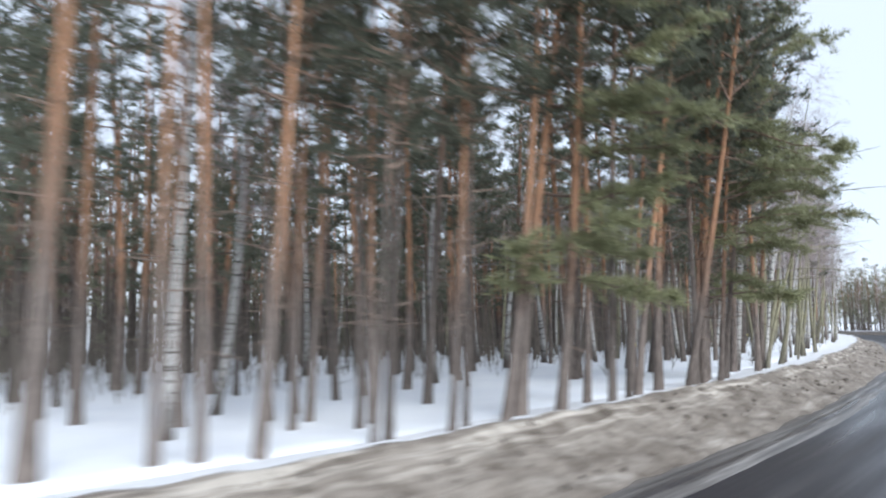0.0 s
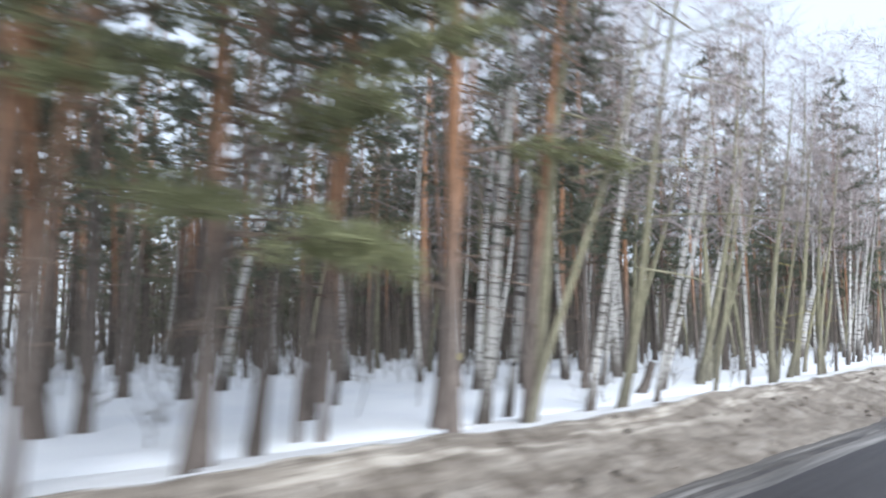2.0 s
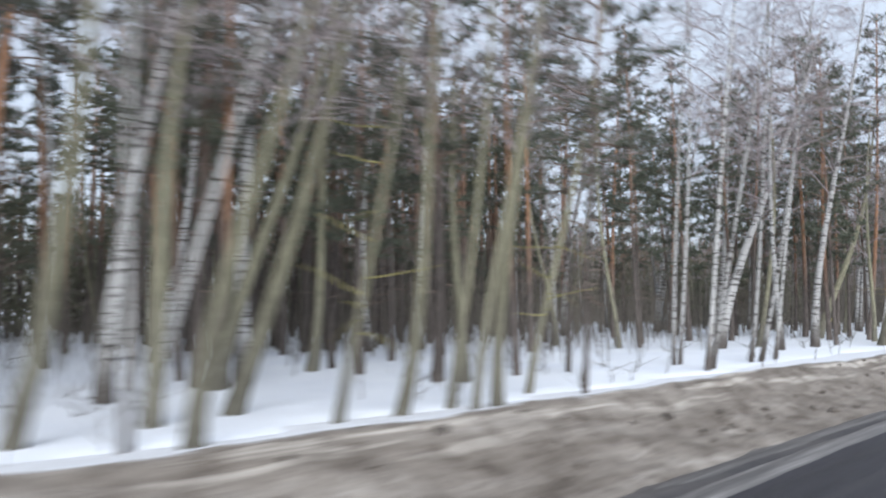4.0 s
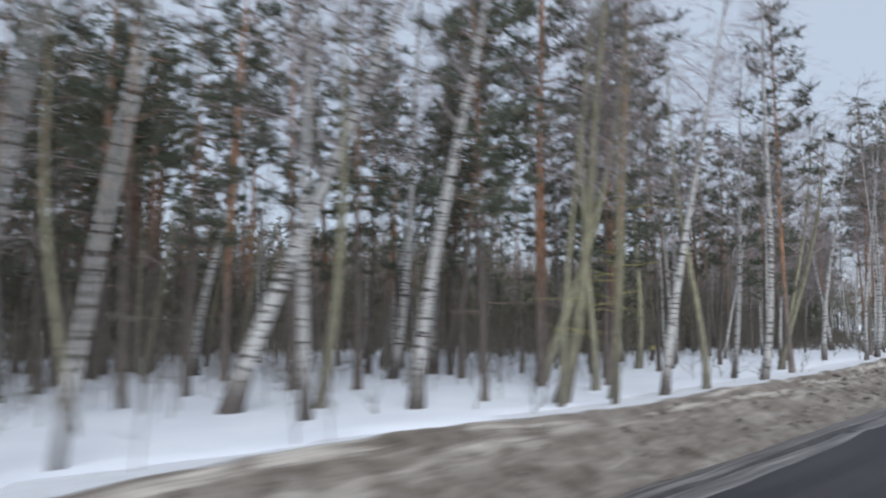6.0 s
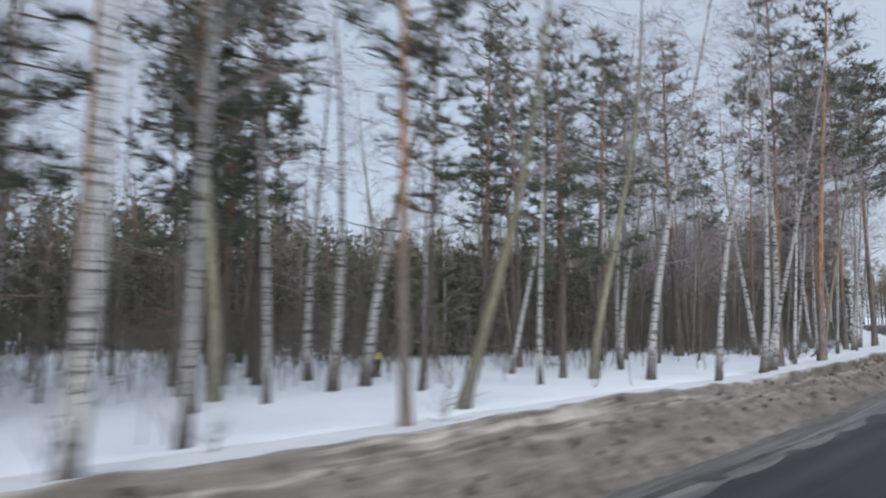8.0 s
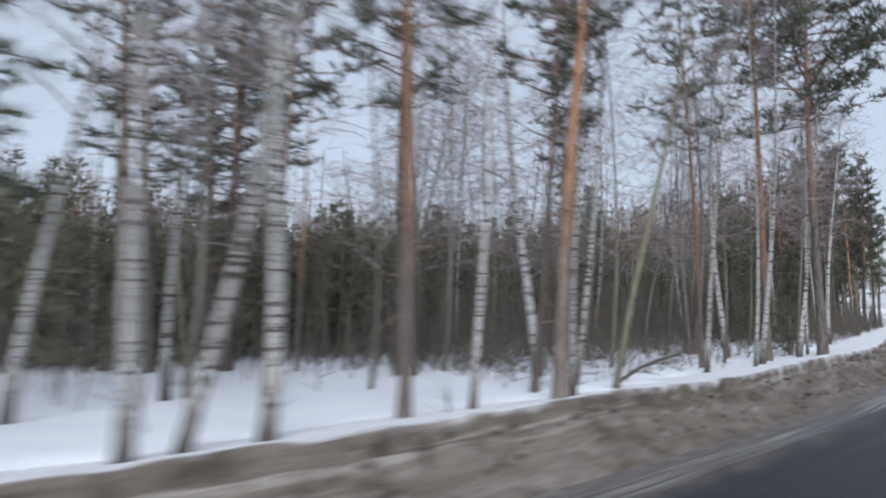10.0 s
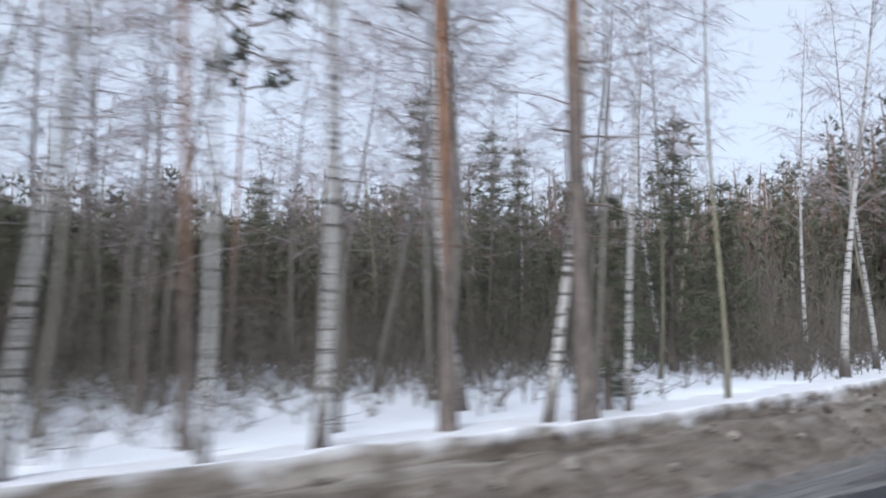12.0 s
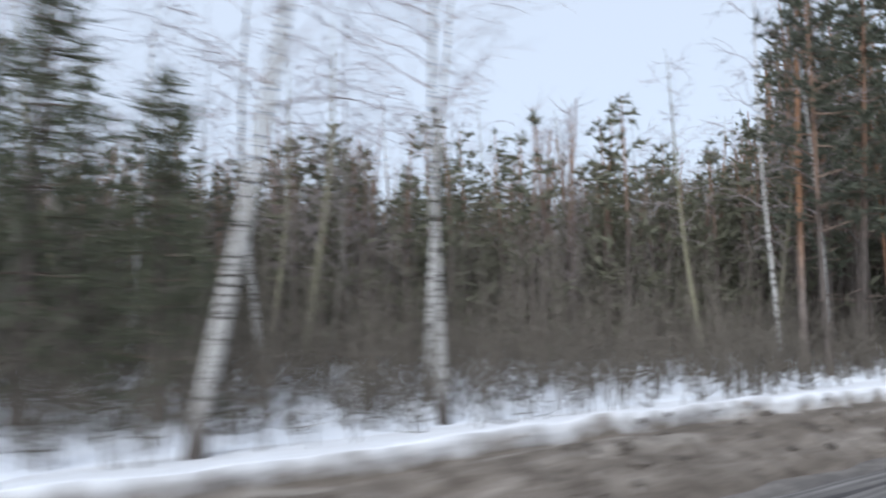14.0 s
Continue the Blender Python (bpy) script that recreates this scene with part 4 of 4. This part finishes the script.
# ---- woods farther in ----
def woods():
    """Jittered rows of trees behind the first ones: pines, then mixed wood, then an open stretch and a dark bend."""
    rng = random.Random(5)
    spots = []
    s = -16.0
    while s < 212:
        a = 12.5
        while a < 40:
            ss, aa = s + rng.uniform(-1.4, 1.4), a + rng.uniform(-1.5, 1.5)
            keep = 0.42 if ss < 34 else 0.8 if 42 < ss < 64 else 0.7 if ss < 84 else 0.48 if ss < 112 else 0.32 if ss < 142 else (0.3 if aa < 16 else 0.6) if ss < 155 + 1.6 * aa else 0.75
            if a < 18 and ss < 130:
                keep *= 0.6
            if rng.random() < keep:
                p = beside(0.93 * ss, aa)
                spots.append((p[0], p[1], ss, aa))
            a += 3.2
        s += 3.0
    for x, y, ss, aa in spots:
        u = rng.random()
        if ss < 32:
            kind = "pine_far" if u < 0.45 else "dark_far" if u < 0.9 else "birch_far"
        elif ss < 88:
            kind = "dark_far" if u < 0.5 else "pine_far" if u < 0.7 else "birch_far" if u < 0.84 else "aspen_far"
        elif ss < 142:
            kind = "birch_far" if u < 0.3 else "dark_far" if u < 0.48 and ss < 114 else "slim_far" if u < 0.8 else "aspen_far" if u < 0.96 else "spruce" if aa > 26 else "slim_far"
        elif ss < 155 + 1.6 * aa:
            kind = "birch_far" if u < 0.25 else "slim_far" if u < 0.7 else "aspen_far" if u < 0.93 else "spruce"
        else:
            kind = "dark_far" if u < 0.6 else "aspen_far" if u < 0.85 else "birch_far"
        plant(kind, x, y, rng.uniform(0.14, 0.3) * (0.6 if kind.startswith("slim") else 1), rng.gauss(0, 0.03), rng.gauss(0, 0.03), 1.12 if ss > 155 + 1.6 * aa else 1.0)


woods()


def bend_edge():
    """The dark tall edge of the wood close to the road in the bend."""
    rng = random.Random(77)
    for k in range(44):
        spot = beside(158 + 1.2 * k + rng.uniform(-0.5, 0.5), rng.uniform(8.9, 14.0))
        plant(("dark_far", "pine_far", "aspen_far", "dark_far")[k % 4], float(spot[0]), float(spot[1]), rng.uniform(0.16, 0.3), rng.gauss(0, 0.02), rng.gauss(0, 0.02))


bend_edge()
infill = random.Random(19)
for k in range(9):
    spot = beside(79 + 1.5 * k + infill.uniform(-0.6, 0.6), infill.uniform(12.0, 20.0))
    plant(("dark_far", "pine_far", "dark_far")[k % 3], float(spot[0]), float(spot[1]), infill.uniform(0.17, 0.28), 0.01, 0.02, 1.08)
for k in range(12):
    spot = beside(0.93 * (154 + 1.1 * k + infill.uniform(-0.6, 0.6)), infill.uniform(24.0, 31.0))
    plant(("dark_far", "spruce", "dark_far", "slim_far")[k % 4], float(spot[0]), float(spot[1]), infill.uniform(0.13, 0.2), 0.01, 0.02, 0.66)
for k in range(13):
    spot = beside(107 + 1.7 * k + infill.uniform(-0.6, 0.6), infill.uniform(12.0, 21.0))
    plant(("slim_far", "slim_far", "slim_far", "pine_far")[k % 4], float(spot[0]), float(spot[1]), infill.uniform(0.11, 0.16), 0.01, 0.03, 1.12)


def far_woods(name, label, count, place, low, tall, reach, seed, conifer=0.75):
    """Dense distant forest as one mass of trunks, needle sprays and twigs. place(rng) gives metres along and beside the road."""
    rng = random.Random(seed)
    trunks, green, twigs = Shape(), Shape(), Shape()
    for _ in range(count):
        run, away = place(rng)
        p = beside(0.93 * run, away)
        h = rng.uniform(*tall)
        foot = Vector((float(p[0]), float(p[1]), 0.2))
        trunks.tube([foot, foot + Vector((rng.gauss(0, 0.15), rng.gauss(0, 0.15), h * 0.5)), foot + Vector((rng.gauss(0, 0.3), rng.gauss(0, 0.3), h))], [0.011 * h, 0.0075 * h, 0.002 * h], 4)
        if rng.random() < conifer:
            start = h * rng.uniform(*low)
            for _ in range(56):
                t = rng.random() ** 0.8
                r = reach * (1 - t) ** 0.6 * math.sqrt(rng.random()) + 0.1
                az = rng.uniform(0, 6.28)
                green.tuft(foot + Vector((r * math.cos(az), r * math.sin(az), start + (h - start) * t)), Vector((math.cos(az), math.sin(az), 0.3)).normalized(), rng, 5, 0.72 - 0.38 * t, 0.11 - 0.045 * t)
        else:
            for _ in range(95):
                az = rng.uniform(0, 6.28)
                twigs.blade(foot + Vector((0, 0, h * rng.uniform(0.25, 1.0))), Vector((math.cos(az), math.sin(az), rng.uniform(0.3, 1.6))).normalized(), rng.uniform(0.06, 0.16) * h, 0.0013 * h, rng)
    wood = tagged(thing(name, label, "forest", ""), kind="stuff")
    mesh_object("trunk_mass", trunks.v, trunks.f, M_DARK, wood)
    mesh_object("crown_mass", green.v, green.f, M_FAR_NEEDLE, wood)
    mesh_object("twig_mass", twigs.v, twigs.f, M_TWIG, wood)


far_woods("far_woods", "dense distant pine and birch forest behind the roadside trees", 260, lambda r: (r.uniform(-20, 48), r.uniform(32, 80)), (0.05, 0.45), (12.0, 17.0), 2.1, 23, 0.65)
far_woods("far_woods", "dark distant conifer edge beyond the snowy clearing", 1000, lambda r: (r.uniform(44, 205), 44 + 24 * r.random() ** 1.3), (0.0, 0.15), (7.5, 11.5), 1.9, 29, 0.66)
far_woods("far_woods", "young mixed wood behind brown brush at the clearing edge", 800, lambda r: (lambda s: (s, max(17, 34 - 0.9 * (s - 148)) + 20 * r.random()))(r.uniform(148, 212)), (0.0, 0.15), (6.0, 10.0), 1.5, 51, 0.55)
far_woods("far_woods", "low young conifers crowding the road before the bend", 60, lambda r: (r.uniform(146, 168), 25 + 10 * r.random()), (0.0, 0.1), (4.0, 7.0), 1.3, 57, 0.85)
far_woods("far_woods", "young dark pines among the birches", 40, lambda r: (r.uniform(128, 148), 30 + 10 * r.random()), (0.0, 0.1), (3.5, 6.2), 1.25, 63, 0.8)
far_woods("far_woods", "low dark conifers at the back of the clearing", 150, lambda r: (r.uniform(124, 158), 27 + 17 * r.random()), (0.0, 0.1), (4.5, 7.0), 1.5, 59, 0.85)
far_woods("far_woods", "young dark pines standing behind the first birches", 55, lambda r: (r.uniform(112, 138), 22 + 10 * r.random()), (0.0, 0.12), (3.8, 6.6), 1.25, 67, 0.8)
far_woods("far_woods", "inner belt of slender pines behind the roadside trees", 80, lambda r: (r.uniform(52, 80), 23 + 17 * r.random()), (0.5, 0.62), (12.5, 15.5), 1.7, 53, 0.8)
far_woods("far_woods", "tall dark forest inside the road bend", 480, lambda r: (lambda away: (154 + 1.5 * away + 45 * r.random(), away))(r.uniform(13, 60)), (0.08, 0.45), (12.0, 17.0), 1.9, 37)
far_woods("far_woods", "dark forest on the outer side of the road bend", 420, lambda r: (r.uniform(100, 300), -12 - 40 * r.random() ** 1.5), (0.1, 0.5), (10.0, 15.0), 1.9, 41)


def thicket(name, label, count, place, tall, seed):
    """Saplings and thin stems that close the view between the trunks."""
    rng = random.Random(seed)
    stems = Shape()
    for _ in range(count):
        run, away = place(rng)
        p = beside(0.93 * run, away)
        h = tall[0] + (tall[1] - tall[0]) * rng.random() ** 1.7
        foot = Vector((float(p[0]), float(p[1]), 0.15))
        top = foot + Vector((rng.gauss(0, 0.15), rng.gauss(0, 0.15), 1)) * h
        stems.tube([foot, foot.lerp(top, 0.5) + Vector((rng.gauss(0, 0.05), rng.gauss(0, 0.05), 0)), top], [0.015, 0.011, 0.003], 3)
        for _ in range(9):
            q = foot.lerp(top, rng.uniform(0.2, 0.98))
            stems.blade(q, Vector((rng.gauss(0, 0.6), rng.gauss(0, 0.6), rng.uniform(0.1, 1))).normalized(), rng.uniform(0.3, 1.1), 0.011, rng)
    tagged(mesh_object(name, stems.v, stems.f, M_SHRUB), label, "undergrowth", kind="stuff")


thicket("undergrowth", "bare thin saplings and brush between the trunks", 3800, lambda r: (r.uniform(-10, 110), 18 + 50 * r.random()), (1.0, 5.0), 31)
thicket("undergrowth", "dense bare brush in front of the far trees", 6000, lambda r: (r.uniform(104, 210), 22 + 25 * r.random() ** 0.8), (0.7, 3.6), 33)
thicket("undergrowth", "tall thin bare saplings among the roadside trees", 1700, lambda r: (r.uniform(58, 205), 14 + 15 * r.random()), (2.2, 6.8), 43)
thicket("undergrowth", "close-grown bare saplings before the bend", 1300, lambda r: (lambda s: (s, (15.5 if s < 152 else 12.0) + 9 * r.random()))(r.uniform(126, 176)), (1.2, 5.6), 47)
thicket("undergrowth", "thin bare saplings standing in the roadside snow", 120, lambda r: (r.uniform(25, 128), r.uniform(8.9, 17)), (0.5, 2.6), 39)
thicket("undergrowth", "scattered low twigs poking out of the roadside snow", 420, lambda r: (r.uniform(122, 158), 9.2 + 7 * r.random() ** 0.7), (0.3, 1.1), 71)
thicket("undergrowth", "bare brush crowding the snow bank before the bend", 800, lambda r: (r.uniform(149, 190), 8.7 + 4.5 * r.random()), (0.5, 2.4), 61)
thicket("undergrowth", "low bare brush in the roadside snow", 2100, lambda r: (lambda s: (s, (14.5 if s < 152 else 11.5) + 14 * r.random()))(r.uniform(122, 200)), (0.4, 1.8), 35)


# ---- small things ----
def stump(x, y, tall, label, mark, lean=(0.0, 0.0)):
    """A short cut or broken trunk; mark: the material of its pale top."""
    rng = random.Random(int(abs(x) * 100))
    ob = thing("stump", label, "stump", "")
    pts, radii = stem(rng, tall, 0.13, 0.03, 5, 1.4, 10, 0.85)
    body, face = Shape(), Shape()
    body.tube(pts, radii, 10)
    mesh_object("trunk", body.v, body.f, M_DARK, ob, smooth=True)
    if mark:
        face.tube([pts[-1] - Vector((0, 0, 0.16)), pts[-1] + Vector((0.01, 0, 0.03))], [radii[-1] * 1.12, radii[-1] * 1.05], 10)
        mesh_object("cut_top", face.v, face.f, mark, ob, "pale yellow cut top")
    up = Vector((*lean, 1)).normalized()
    ob.matrix_basis = Matrix.Translation((x, y, ground_height(x, y) - 0.03)) @ Vector((0, 0, 1)).rotation_difference(up).to_matrix().to_4x4()


stump(-18.89, 32.29, 1.0, "grey tree stump with a yellow cut top, in snow", M_TAG, (0.05, 0.05))
stump(-35.11, 87.00, 0.75, "low dark stump with a yellow mark, in snow", M_TAG)
stump(-13.68, 34.57, 0.9, "short black leaning stump in snow", None, (0.3, 0.35))


def fallen_branch(a, b, label):
    rng = random.Random(3)
    ob = thing("fallen_branch", label, "branch", "")
    a, b = Vector(a), Vector(b)
    bow = [a.lerp(b, t) + Vector((0, 0, 0.12 * math.sin(3.1 * t))) for t in (0, 0.2, 0.4, 0.6, 0.8, 1)]
    main = Shape()
    main.tube(bow, [0.05, 0.045, 0.038, 0.03, 0.02, 0.01], 8)
    mesh_object("stem", main.v, main.f, M_DARK, ob, smooth=True)
    for t in (0.25, 0.4, 0.55, 0.7, 0.85, 0.93):
        p, w = along(bow, t)
        side = Shape()
        side.tube(limb(rng, p, math.atan2(w.y, w.x) + rng.choice((-0.6, 0.6)), 0.25, rng.uniform(0.5, 0.9), 0.03, 3, 0.12), [0.02, 0.014, 0.009, 0.003], 5)
        mesh_object("side_branch", side.v, side.f, M_DARK, ob)


fallen_branch((-35.44, 108.02, 0.3), (-34.94, 109.52, 0.96), "dark dead fallen branch lying in the snow by the bank")


def snow_clods():
    """Frozen lumps that lie on the road side of the bank."""
    rng = random.Random(71)
    lumps = Shape()
    for _ in range(900):
        s, c = (rng.uniform(70, 175) if rng.random() < 0.75 else rng.uniform(-5, 70)), rng.uniform(0.12, 0.96) ** 0.8
        across, z, _v = bank(s, c)
        p, r = beside(s, across), rng.uniform(0.025, 0.06) * (1.5 if rng.random() < 0.15 else 1)
        base, n = len(lumps.v), 6
        for ring, (h, w) in enumerate(((-0.3, 0.9), (0.35, 1.0), (0.85, 0.55))):
            for k in range(n):
                t = 2 * math.pi * k / n + ring * 0.4
                q = r * w * rng.uniform(0.7, 1.3)
                lumps.v.append((p[0] + 1.2 * q * math.cos(t), p[1] + 1.2 * q * math.sin(t), z + r * h * rng.uniform(0.75, 1.2)))
        for ring in range(2):
            for k in range(n):
                j = (k + 1) % n
                lumps.f.append((base + ring * n + k, base + ring * n + j, base + ring * n + n + j, base + ring * n + n + k))
        lumps.f.append(tuple(base + 2 * n + k for k in range(n)))
    tagged(mesh_object("snow_clods", lumps.v, lumps.f, M_CLOD), "small frozen dirty snow lumps on the bank", "snow", kind="stuff")


snow_clods()
